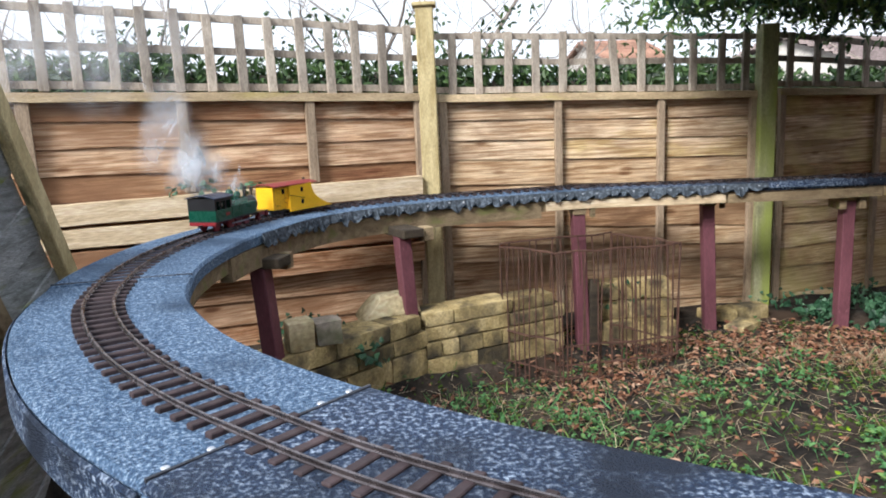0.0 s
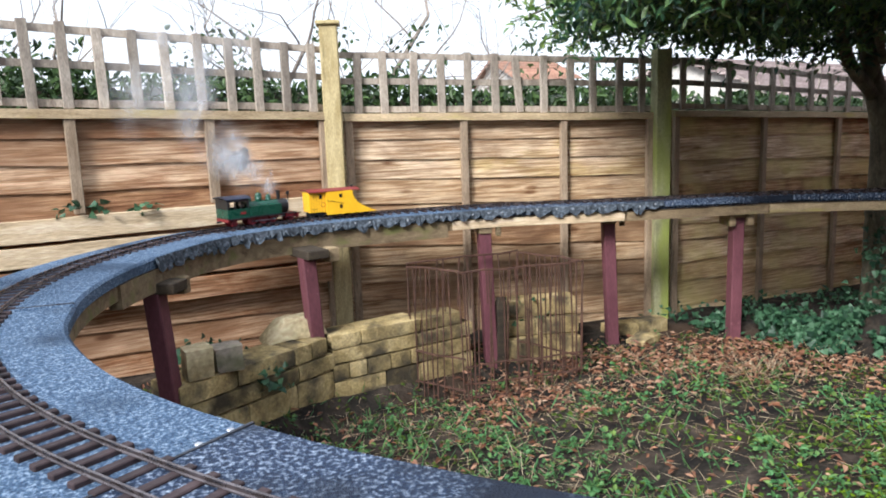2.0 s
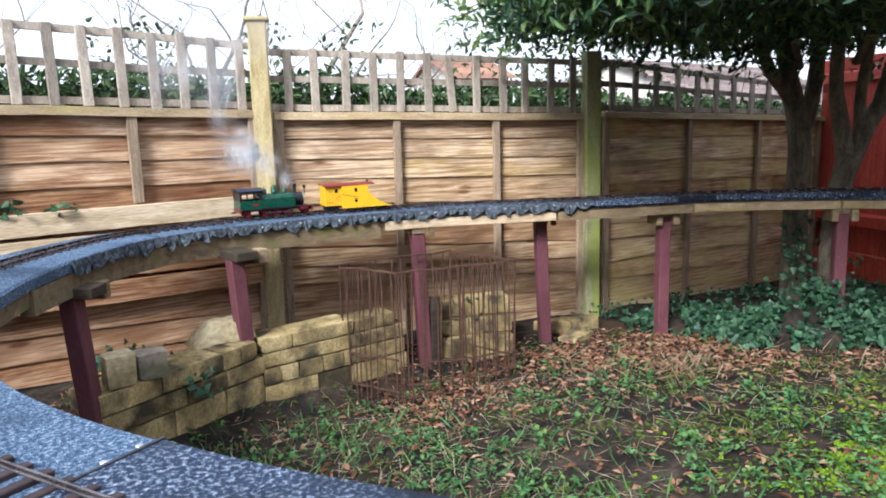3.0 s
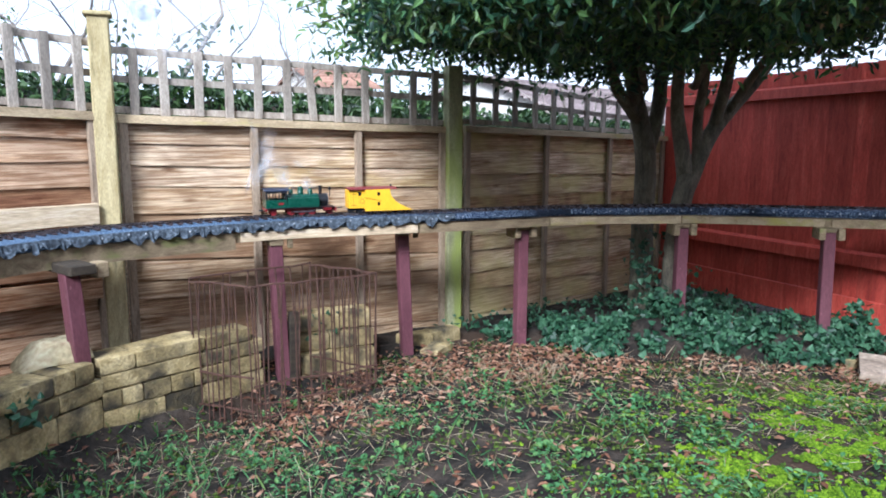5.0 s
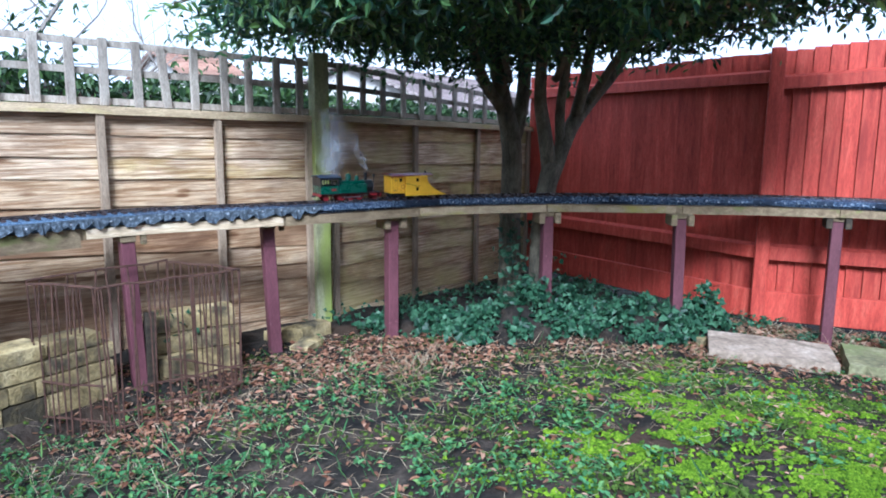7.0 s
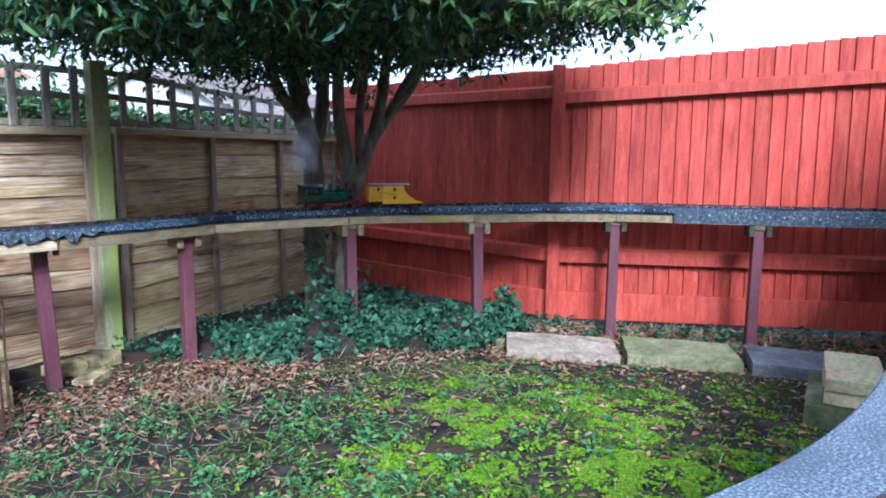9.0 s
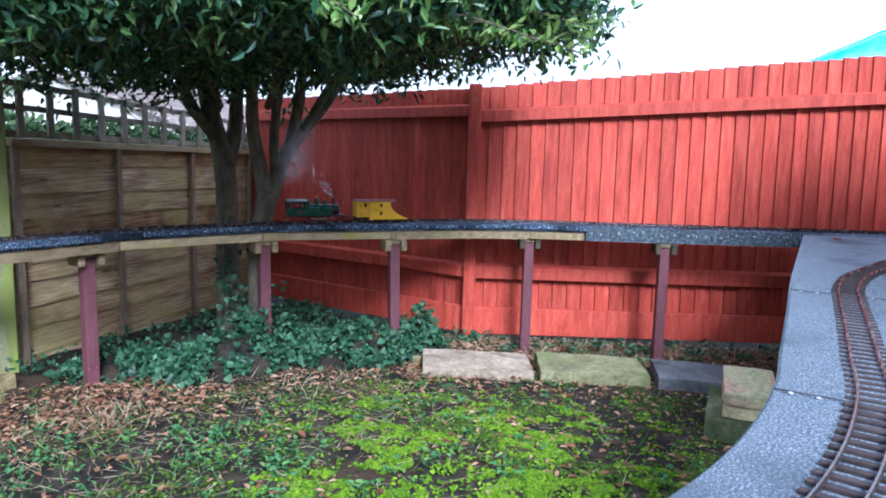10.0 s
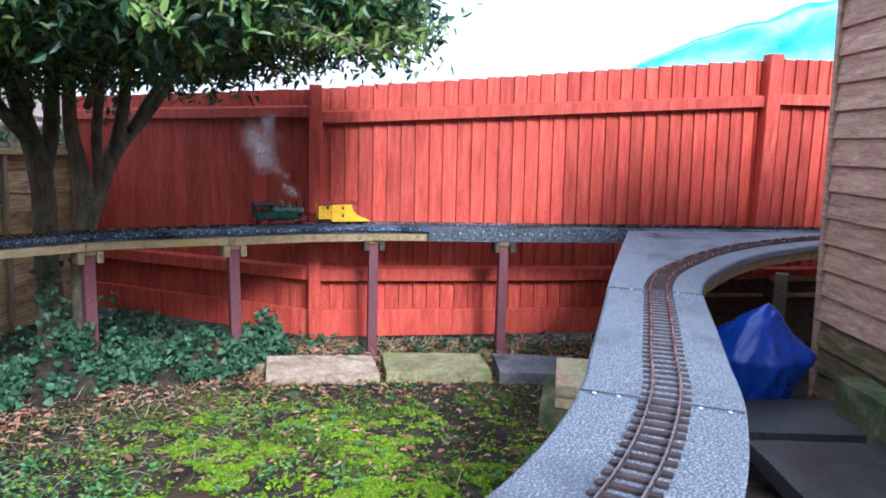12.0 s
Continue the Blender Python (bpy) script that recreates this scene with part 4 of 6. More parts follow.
    D = strip(1500)
    a = rng.uniform(0, 6.283, len(D))
    way = np.column_stack([np.cos(a), np.sin(a), rng.normal(0, 0.3, len(a))])
    ln = rng.uniform(0.02, 0.05, len(D))
    tagged(leaf_mesh("fallen_leaves", D, way, np.tile([0, 0, 1.0], (len(D), 1)) + rng.normal(0, 0.4, D.shape), ln, ln * 0.42, DRY_LEAF, None, 0.35), "brown fallen leaves along the fence foot", "leaves", kind="stuff")
    W = strip(90)
    k = 10
    base = np.repeat(W, k, 0) + np.column_stack([rng.normal(0, 0.014, (len(W) * k, 2)), rng.uniform(0.004, 0.045, len(W) * k)])
    a = rng.uniform(0, 6.283, len(base))
    way = np.column_stack([np.cos(a), np.sin(a), rng.uniform(0.0, 0.9, len(a))])
    ln = rng.uniform(0.015, 0.035, len(base))
    tagged(leaf_mesh("weeds", base, way, np.tile([0, 0, 1.0], (len(base), 1)) + rng.normal(0, 0.25, base.shape), ln, ln * 0.7, IVY), "small dark green weeds along the fence foot", "weeds", kind="stuff")


build_lawn()


# ---- stones, slabs and blocks ----
def rough_block(sx, sy, sz, seed, cuts=3, amp=0.003):
    bm = bmesh.new()
    bmesh.ops.create_cube(bm, size=1.0)
    bmesh.ops.subdivide_edges(bm, edges=bm.edges[:], cuts=cuts, use_grid_fill=True)
    for v in bm.verts:
        c = Vector((v.co.x * sx, v.co.y * sy, v.co.z * sz))
        e = sum(abs(abs(t) - 0.5) < 1e-4 for t in v.co)
        if e > 1:
            c = Vector([math.copysign(max(0, abs(q) - 0.0008 * (e - 1)), q) for q in c])
        q = c * 14 + Vector((seed * 3.1, seed, 0))
        v.co = c + Vector((noise.noise(q), noise.noise(q + Vector((5, 0, 0))), noise.noise(q + Vector((0, 5, 0))))) * amp
    return bm


def stone_course(wall, a, b, z0, h, lengths, depth, seed, name="stone"):
    """One course of stones from a towards b."""
    a, b = Vector((*a, 0)), Vector((*b, 0))
    d = (b - a).normalized()
    ang = math.atan2(d.y, d.x)
    x = 0.0
    for i, L in enumerate(lengths):
        c = a + d * (x + L / 2)
        ob = part(name, rough_block(L - 0.0035, depth, h - 0.0022, seed + i, 5, 0.0015), STONE, wall)
        ob.matrix_basis = Matrix.Translation((c.x, c.y, z0 + h / 2)) @ Matrix.Rotation(ang + random.uniform(-0.010, 0.010), 4, "Z") @ Matrix.Rotation(random.uniform(-0.006, 0.006), 4, "Y") @ Matrix.Translation((0, depth / 2 + random.uniform(-0.003, 0.003), 0))
        x += L


wall = thing("dry_stone_wall", "low loose wall of yellowish lichen-stained stone blocks", "stone wall")
A0, A1 = (-0.480, 1.941), (-0.110, 2.340)
stone_course(wall, A0, A1, -0.135, 0.112, [0.15, 0.24, 0.17], 0.13, 111)
stone_course(wall, A0, A1, -0.020, 0.094, [0.22, 0.19, 0.16], 0.12, 1)
stone_course(wall, A0, A1, 0.077, 0.055, [0.27, 0.15, 0.16], 0.12, 9)
stone_course(wall, A0, A1, 0.135, 0.058, [0.19, 0.22, 0.07, 0.07], 0.14, 20)
B0, B1 = (-0.096, 2.361), (0.557, 2.689)
stone_course(wall, B0, B1, -0.14, 0.092, [0.14, 0.22, 0.2], 0.13, 121)
stone_course(wall, B0, B1, -0.045, 0.074, [0.20, 0.13, 0.24], 0.12, 31)
stone_course(wall, B0, B1, 0.031, 0.056, [0.06, 0.07, 0.09, 0.08, 0.26], 0.11, 42)
stone_course(wall, B0, B1, 0.090, 0.050, [0.33, 0.24], 0.12, 53)
stone_course(wall, B0, (0.226, 2.532), 0.141, 0.050, [0.11, 0.24], 0.12, 61)
stone_course(wall, (0.218, 2.529), B1, 0.141, 0.045, [0.17], 0.11, 67)


PALE_STONE = material("pale_yellow_stone", [(0.26, 0.20, 0.10), (0.56, 0.47, 0.28), (0.70, 0.61, 0.41)], 8, (1, 1, 1), 0.9, bump=0.5, fine=60, spot=(0.14, 0.12, 0.07), spot_scale=7, spot_edge=(0.58, 0.68))


def rock(x, y, z, sx, sy, sz, seed, rz, label, mat=STONE, amp=0.009, taper=0.0):
    bm = rough_block(sx, sy, sz, seed, 5, amp)
    for v in bm.verts:
        h = v.co.z / sz + 0.5
        v.co.x = v.co.x * (1 - taper * h) + 0.25 * taper * sx * h
        v.co.y *= 1 - 0.5 * taper * h
    ob = part("boulder", bm, mat, None)
    ob.matrix_basis = pose(x, y, z + sz / 2, 0, 0, rz)
    return tagged(ob, label, "rock")


rock(-0.224, 2.395, 0.190, 0.20, 0.11, 0.064, 71, 28, "flat yellow boulder lying on the stone wall", PALE_STONE, taper=0.45)
rock(-0.448, 2.025, 0.195, 0.075, 0.07, 0.088, 75, 30, "squared yellow stone with dark stains on the wall", PALE_STONE, amp=0.004)
rock(-0.376, 2.080, 0.194, 0.08, 0.08, 0.075, 79, 20, "rough grey pitted stone beside a squared one", SLAB, 0.009)
rock(2.616, 2.052, -0.063, 0.06, 0.045, 0.035, 83, 20, "small grey stone by a post")
rock(1.125, 2.753, -0.075, 0.12, 0.09, 0.07, 85, 40, "dark mossy stone at the fence foot", STONE, 0.012)
pile = thing("block_stack", "stack of pale concrete blocks against the fence", "blocks")
stone_course(pile, (0.555, 2.690), (0.850, 2.700), -0.115, 0.148, [0.30], 0.1, 91, "block")
stone_course(pile, (0.560, 2.735), (0.850, 2.745), 0.035, 0.066, [0.12, 0.18], 0.1, 95, "block")
stone_course(pile, (0.565, 2.760), (0.850, 2.770), 0.103, 0.072, [0.29], 0.09, 98, "block")
stone_course(pile, (1.02, 2.83), (1.28, 2.90), -0.09, 0.11, [0.14, 0.15], 0.08, 104, "block")
bm = rough_block(0.034, 0.03, 0.30, 12, 5, 0.004)
stake = part("stake", bm, DARK_TIMBER)
stake.matrix_basis = pose(0.527, 2.668, 0.065, 0, 2, 10)
tagged(stake, "black rotten timber stake beside a deck support", "stake")
stack = thing("block_pile", "mossy stack of old stone blocks with a pale pink top stone", "blocks")
PINK = material("pink_green_stone", [(0.30, 0.36, 0.14), (0.50, 0.46, 0.28), (0.55, 0.27, 0.22)], 5, (1, 1, 1), 0.9, bump=0.4)
MOSSY_STONE = material("mossy_stone", [(0.025, 0.045, 0.015), (0.075, 0.09, 0.04), (0.2, 0.19, 0.13)], 6, (1, 1, 1), 0.92, bump=0.7)
for cx, cy, z, sx, sy, sz, rz, mt in ((2.718, 0.657, 0.098, 0.18, 0.17, 0.040, 18, PINK), (2.726, 0.664, 0.047, 0.165, 0.155, 0.049, 15, PALE_STONE), (2.894, 0.714, 0.049, 0.17, 0.17, 0.085, 18, PINK), (2.795, 0.705, -0.115, 0.38, 0.22, 0.160, 16, MOSSY_STONE)):
    ob = part("block", rough_block(sx, sy, sz, sx * 90, 4, 0.0025), mt, stack)
    ob.matrix_basis = pose(cx, cy, z + sz / 2, 0, 0, rz)


GREEN_SLAB = material("algae_paving_stone", [(0.09, 0.08, 0.05), (0.21, 0.20, 0.10), (0.30, 0.28, 0.17)], 8, (1, 1, 1), 0.9, bump=0.5, spot=(0.15, 0.18, 0.06), spot_scale=5)
DARK_STONE = material("slate_paving_stone", [(0.05, 0.052, 0.06), (0.12, 0.125, 0.14), (0.19, 0.19, 0.20)], 8, (1, 1, 1), 0.85, bump=0.5, spot=(0.05, 0.05, 0.05), spot_scale=6)
WARM_STONE = material("sandy_paving_stone", [(0.17, 0.13, 0.095), (0.33, 0.255, 0.19), (0.46, 0.37, 0.29)], 8, (1, 1, 1), 0.9, bump=0.5, spot=(0.13, 0.11, 0.07), spot_scale=6)


def slab(cx, cy, rz, sx, sy, seed, label, mat):
    ob = part("paving_slab", rough_block(sx, sy, 0.055, seed, 4, 0.004), mat)
    ob.matrix_basis = pose(cx, cy, -0.040, random.uniform(-1.5, 1.5), 1.5, rz)
    return tagged(ob, label, "paving slab", "paving slabs")


slab(2.735, 1.805, -50, 0.47, 0.27, 3, "weathered sandy paving slab lying on the soil", WARM_STONE)
slab(3.037, 1.408, -54, 0.46, 0.28, 5, "green algae-stained paving slab lying on the soil", GREEN_SLAB)
slab(3.270, 1.010, -60, 0.38, 0.29, 7, "dark grey paving slab beside the stone blocks", DARK_STONE)


# ---- rusty wire cage ----
def wire_panel(cage, a, b, z0, z1, uprights, rows, seed):
    r = random.Random(seed)
    a, b = Vector((*a, 0)), Vector((*b, 0))
    for i in range(uprights):
        u = i / (uprights - 1)
        p = a.lerp(b, u)
        bm = bmesh.new()
        u = min(1, max(0, u + r.uniform(-0.35, 0.35) / uprights))
        p = a.lerp(b, u)
        dx, dy = r.uniform(-0.008, 0.008), r.uniform(-0.008, 0.008)
        tube(bm, [(p.x, p.y, z1), (p.x + dx, p.y + dy, (z0 + z1) / 2), (p.x + dx * 1.5, p.y + r.uniform(-0.01, 0.01), z0 - r.uniform(0, 0.02))], [0.0029] * 3, 5)
        part("wire", bm, RUST, cage)
    for f in rows:
        z = lerp(z1, z0, f)
        bm = bmesh.new()
        pts = [tuple(a.lerp(b, k / 6))[:2] + (z + r.uniform(-0.004, 0.004),) for k in range(7)]
        tube(bm, pts, [0.0036] * 7, 5)
        part("cross_wire", bm, RUST, cage)


cage = thing("wire_cage", "rusty open wire mesh cage standing in the grass", "wire cage")
CA, CB, CC, CD = (0.173, 2.520), (0.348, 2.365), (0.782, 2.436), (0.600, 2.665)
wire_panel(cage, CA, CB, -0.08, 0.380, 10, (0.0, 0.66, 0.9), 1)
wire_panel(cage, CB, CC, -0.075, 0.380, 17, (0.0, 0.72, 0.86, 0.97), 2)
wire_panel(cage, CA, CD, 0.212, 0.388, 10, (0.0,), 3)
wire_panel(cage, CD, CC, -0.05, 0.384, 12, (0.0, 0.8, 0.93), 4)


# ---- platform at the far end, shed, bag, tarpaulin ----
def slab_poly(name, pts, z0, z1, mat, parent=None, label=""):
    bm = bmesh.new()
    lo = [bm.verts.new((x, y, z0)) for x, y in pts]
    hi = [bm.verts.new((x, y, z1)) for x, y in pts]
    bm.faces.new(hi)
    bm.faces.new(lo[::-1])
    for k in range(len(pts)):
        bm.faces.new((lo[k], lo[(k + 1) % len(pts)], hi[(k + 1) % len(pts)], hi[k]))
    bmesh.ops.recalc_face_normals(bm, faces=bm.faces)
    return part(name, bm, mat, parent, label)


platform = thing("platform", "wide felt-covered wooden platform joining two track decks", "platform", kind="structure")
PLAT = [(2.320, 0.484), (2.616, 0.546), (3.952, 0.802), (4.058, 0.873), (5.017, -0.383), (4.700, -0.547), (4.208, -0.165), (3.783, 0.077), (3.422, 0.207), (3.067, 0.271), (2.719, 0.293), (2.378, 0.253)]
slab_poly("felt_top", PLAT, DECK - 0.035, DECK - 0.004, FELT, platform)
slab_poly("board", [(lerp(3.3, x, 0.985), lerp(0.35, y, 0.985)) for x, y in PLAT], DECK - 0.075, DECK - 0.035, BEAM, platform)
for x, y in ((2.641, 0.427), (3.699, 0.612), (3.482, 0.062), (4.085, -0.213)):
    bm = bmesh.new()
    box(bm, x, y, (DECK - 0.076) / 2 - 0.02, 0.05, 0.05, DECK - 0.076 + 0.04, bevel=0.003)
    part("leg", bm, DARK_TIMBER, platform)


def along_back(name, u0, u1, n, z0, z1, thick, mat, label):
    """A board below the platform, u metres along the red fence, n out from the camera's corner."""
    bm = bmesh.new()
    c = Vector((0.796 * n, 0.606 * n, 0)) + Vector((0.606, -0.796, 0)) * (u0 + u1) / 2
    turn = Matrix.Translation(c) @ Matrix.Rotation(math.atan2(-0.796, 0.606), 4, "Z")
    box(bm, 0, 0, (z0 + z1) / 2, u1 - u0, thick, z1 - z0, turn, bevel=0.003)
    part(name, bm, mat, platform, label)


along_back("back_board", 2.12, 3.35, 3.775, -0.10, 0.265, 0.02, DARK_TIMBER, "dark boarding below the platform")
along_back("batten", 2.20, 2.62, 3.74, 0.17, 0.188, 0.02, BATTEN, "pale timber batten")
along_back("batten", 2.66, 3.25, 3.74, 0.255, 0.285, 0.02, BATTEN, "pale timber batten")
along_back("batten", 2.70, 3.25, 3.735, 0.165, 0.19, 0.02, BATTEN, "pale timber batten")

SHED = material("brown_cladding", [(0.21, 0.115, 0.088), (0.40, 0.25, 0.19), (0.55, 0.40, 0.31)], 5, (1.4, 6, 12), 0.8, bump=0.5, fine=30, spot=(0.42, 0.30, 0.19), spot_scale=2.5, spot_edge=(0.58, 0.7), per_piece=0.2)
ROTTEN = material("rotten_cladding", [(0.05, 0.055, 0.03), (0.14, 0.11, 0.06), (0.30, 0.19, 0.11)], 5, (1.4, 6, 8), 0.9, bump=0.6, spot=(0.05, 0.07, 0.03), spot_scale=3)
LEAN = Matrix.Translation((3.4, -0.1, 0.5)) @ Matrix.Rotation(-0.03, 4, Vector((0.889, 0.459, 0))) @ Matrix.Translation((-3.4, 0.1, -0.5))
shed = thing("shed", "brown timber shed with lapped horizontal cladding", "shed", m=LEAN @ pose(3.436, -0.097, 0, 0, 0, math.degrees(math.atan2(-0.45, -0.89))))
random.seed(4)
for i in range(17):
    z = 0.02 + i * 0.101
    bm = bmesh.new()
    n = 20
    rows = []
    for k in range(n + 1):
        x = k / n * 2.6
        wv = 0.004 * noise.noise((x * 4, i * 3.0, 0))
        rows.append([bm.verts.new((x, y, zz)) for y, zz in ((0.0, z + wv), (0.012, z - 0.012 + wv), (0.022, z - 0.008 + wv), (0.006, z + 0.104), (-0.004, z + 0.104))])
    for p, q in zip(rows, rows[1:]):
        for k in range(5):
            bm.faces.new((p[k], p[(k + 1) % 5], q[(k + 1) % 5], q[k]))
    bm.faces.new(rows[0])
    bm.faces.new(rows[-1][::-1])
    for v in bm.verts:
        v.co.y = -v.co.y
    bmesh.ops.recalc_face_normals(bm, faces=bm.faces)
    part("board", bm, ROTTEN if i < 3 else SHED, shed, "rotten mossy lower board" if i < 3 else "")
bm = bmesh.new()
box(bm, 1.3, 0.9, 0.85, 2.58, 1.78, 1.7)
part("body", bm, SHED, shed)
bm = bmesh.new()
box(bm, -0.012, -0.002, 0.86, 0.03, 0.05, 1.73, bevel=0.003)
part("corner_board", bm, SHED, shed)
bm = bmesh.new()
box(bm, 1.33, 0.85, 1.765, 2.7, 1.95, 0.06, bevel=0.004)
part("roof", bm, FELT_DARK, shed, "flat dark felt roof")

TARP = material("blue_tarpaulin", [(0.006, 0.03, 0.22), (0.012, 0.06, 0.42)], 4, (1, 1, 1), 0.32, bump=0.2, spec=0.5)


def build_bag():
    bm = bmesh.new()
    bmesh.ops.create_icosphere(bm, subdivisions=5, radius=1.0)
    for v in bm.verts:
        p = v.co.copy()
        z = p.z
        flat = Vector((p.x, p.y, 0))
        way = flat.normalized() if flat.length > 1e-6 else Vector((0, 0, 0))
        r = float(np.interp(z, [-1, -0.6, 0, 0.3, 0.65, 1], [0.30, 0.66, 0.95, 1.0, 0.55, 0.10])) * min(1, 2.2 * flat.length)
        # folds run from the gathered neck downwards, with finer crumples across them
        fold = abs(noise.noise((way.x * 2.6, way.y * 2.6, z * 0.9))) + 0.5 * abs(noise.noise((way.x * 5, way.y * 5, z * 2.5 + 4))) + 0.25 * abs(noise.noise(p * 9.0))
        r *= 1.10 - 0.24 * fold
        q = Vector((way.x * r * 0.185, way.y * r * 0.16, z * 0.25))
        q.x += 0.055 * max(0, way.x) ** 5 * math.exp(-((z - 0.22) / 0.22) ** 2)
        q.x += 0.10 * max(0, z - 0.35)
        q.z += 0.012 * noise.noise(p * 4.0)
        v.co = q
    ob = part("rubbish_bag", bm, TARP, smooth=True)
    ob.matrix_basis = pose(3.000, 0.138, 0.182, 0, 0, -62.7)
    tagged(ob, "bulging shiny crumpled blue plastic sack below the platform", "bag")


build_bag()
DARK_SLAB = material("wet_dark_paving", [(0.022, 0.024, 0.028), (0.06, 0.062, 0.068)], 5, (1, 1, 1), 0.5, bump=0.3)
for cx, cy, sx, sy, rz in ((2.311, -0.238, 0.6, 0.42, 27), (2.773, -0.029, 0.3, 0.42, 27), (1.689, -0.486, 0.6, 0.42, 27)):
    ob = part("path_slab", rough_block(sx, sy, 0.05, cx * 30, 3, 0.003), DARK_SLAB)
    ob.matrix_basis = pose(cx, cy, 0.10, 0, 0, rz)
    tagged(ob, "dark wet paving slab of the path by the shed", "paving slab", "path slabs")
for cx, cy, z in ((2.796, -0.251, 0.083), (2.471, -0.390, 0.091)):
    ob = part("kerb_stone", rough_block(0.26, 0.1, 0.16, cx * 11, 4, 0.01), MOSSY_STONE)
    ob.matrix_basis = pose(cx, cy, z + 0.08, 0, 0, 27)
    tagged(ob, "mossy rough stone at the foot of the shed", "stone", "kerb stones")

SKY_TARP = material("pale_blue_tarpaulin", [(0.02, 0.22, 0.50), (0.05, 0.42, 0.72), (0.2, 0.6, 0.85)], 1.3, (1, 1, 1), 0.4, bump=0.6, spec=0.5)
bm = bmesh.new()
N = 24
g = []
for j in range(N + 1):
    row = []
    for k in range(N + 1):
        u, v = k / N, j / N
        x, y = lerp(7.3, 8.9, u), lerp(1.95, -0.85, u)
        top = 1.56 + 1.7 * u - 0.65 * u * u
        z = lerp(0.9, top, v) + 0.05 * noise.noise((u * 9, v * 6, 0))
        row.append(bm.verts.new((x + 0.1 * v + 0.08 * noise.noise((u * 8, v * 5, 3)), y + 0.02 * v, z)))
    g.append(row)
for r0, r1 in zip(g, g[1:]):
    for k in range(N):
        bm.faces.new((r0[k], r0[k + 1], r1[k + 1], r1[k]))
tarp_ob = part("tarpaulin", bm, SKY_TARP, smooth=True)
tagged(tarp_ob, "bright blue tarpaulin over a roof beyond the fence", "tarpaulin")
sol = tarp_ob.modifiers.new("thick", "SOLIDIFY")
sol.thickness = 0.02
bm = bmesh.new()
box(bm, 9.6, 0.6, 0.3, 1.6, 3.4, 1.6)
tagged(part("neighbour_shed", bm, SHED), "brown outbuilding below the blue tarpaulin", "outbuilding")

# ---- old grey panel at the left, and planks along the fence ----
GREY_WOOD = material("silvered_wood", [(0.09, 0.09, 0.085), (0.22, 0.23, 0.23), (0.34, 0.35, 0.36)], 5, (5, 1.3, 9), 0.9, bump=0.5, spot=(0.17, 0.19, 0.05), spot_scale=2.5, per_piece=0.25)
old = thing("old_fence", "leaning silver-grey old fence panel with slanted boards", "fence", m=pose(-0.918, 1.509, 0.859))
DOWN = Vector((0, 0.167, -0.357)).normalized()
ALONG = Vector((0, DOWN.z, -DOWN.y))
FRAME = Matrix((ALONG, Vector((-1, 0, 0)), -DOWN)).transposed().to_4x4()
for i in range(12):
    bm = bmesh.new()
    box(bm, 0.62, 0.005 * (i % 2), 0.12 - i * 0.085, 1.2, 0.012, 0.092, FRAME, bevel=0.002)
    part("board", bm, GREY_WOOD, old)
for off, mt, lb in ((0.012, POST_WOOD, "pale timber edge rail"), (0.28, BEAM, ""), (0.9, BEAM, "")):
    bm = bmesh.new()
    box(bm, off, -0.026, -0.33, 0.042, 0.03, 1.1, FRAME, bevel=0.003)
    part("frame_rail", bm, mt, old, lb)


def plank(name, a, b, h, t, mat, label, category="plank"):
    a, b = Vector(a), Vector(b)
    d = b - a
    L = d.length
    n = 16
    m = Matrix.Translation(a) @ Matrix.Rotation(math.atan2(d.y, d.x), 4, "Z") @ Matrix.Rotation(-math.asin(d.z / L), 4, "Y")
    bm = bmesh.new()
    rows = [[bm.verts.new((k / n * L, y, z + 0.003 * noise.noise((k * 0.5, z * 9, L)))) for y, z in ((0, 0), (-t, 0.002), (-t, h - 0.002), (0, h))] for k in range(n + 1)]
    for p, q in zip(rows, rows[1:]):
        for k in range(4):
            bm.faces.new((p[k], p[(k + 1) % 4], q[(k + 1) % 4], q[k]))
    bm.faces.new(rows[0])
    bm.faces.new(rows[-1][::-1])
    bmesh.ops.recalc_face_normals(bm, faces=bm.faces)
    ob = part(name, bm, mat)
    ob.matrix_basis = m
    return tagged(ob, label, category, "planks on the fence")


PALE_PLANK = material("pale_sawn_plank", [(0.34, 0.25, 0.15), (0.55, 0.43, 0.28), (0.68, 0.57, 0.42)], 4, (1.3, 6, 12), 0.85, bump=0.4, fine=24, per_piece=0.12)
plank("plank", (-1.284, 2.255, 0.546), (-0.105, 2.817, 0.546), 0.072, 0.02, PALE_PLANK, "pale sawn plank fixed along the fence")
plank("plank", (-1.311, 2.237, 0.473), (-0.11, 2.815, 0.463), 0.064, 0.018, PALE_PLANK, "pale sawn plank fixed along the fence")
plank("plank", (-1.324, 2.227, 0.397), (-0.11, 2.815, 0.375), 0.068, 0.018, FENCE_RED_BROWN, "red-brown plank fixed low along the fence")
plank("plank", (-1.330, 2.222, 0.316), (-0.11, 2.812, 0.285), 0.076, 0.018, FENCE_RED_BROWN, "red-brown plank fixed low along the fence")


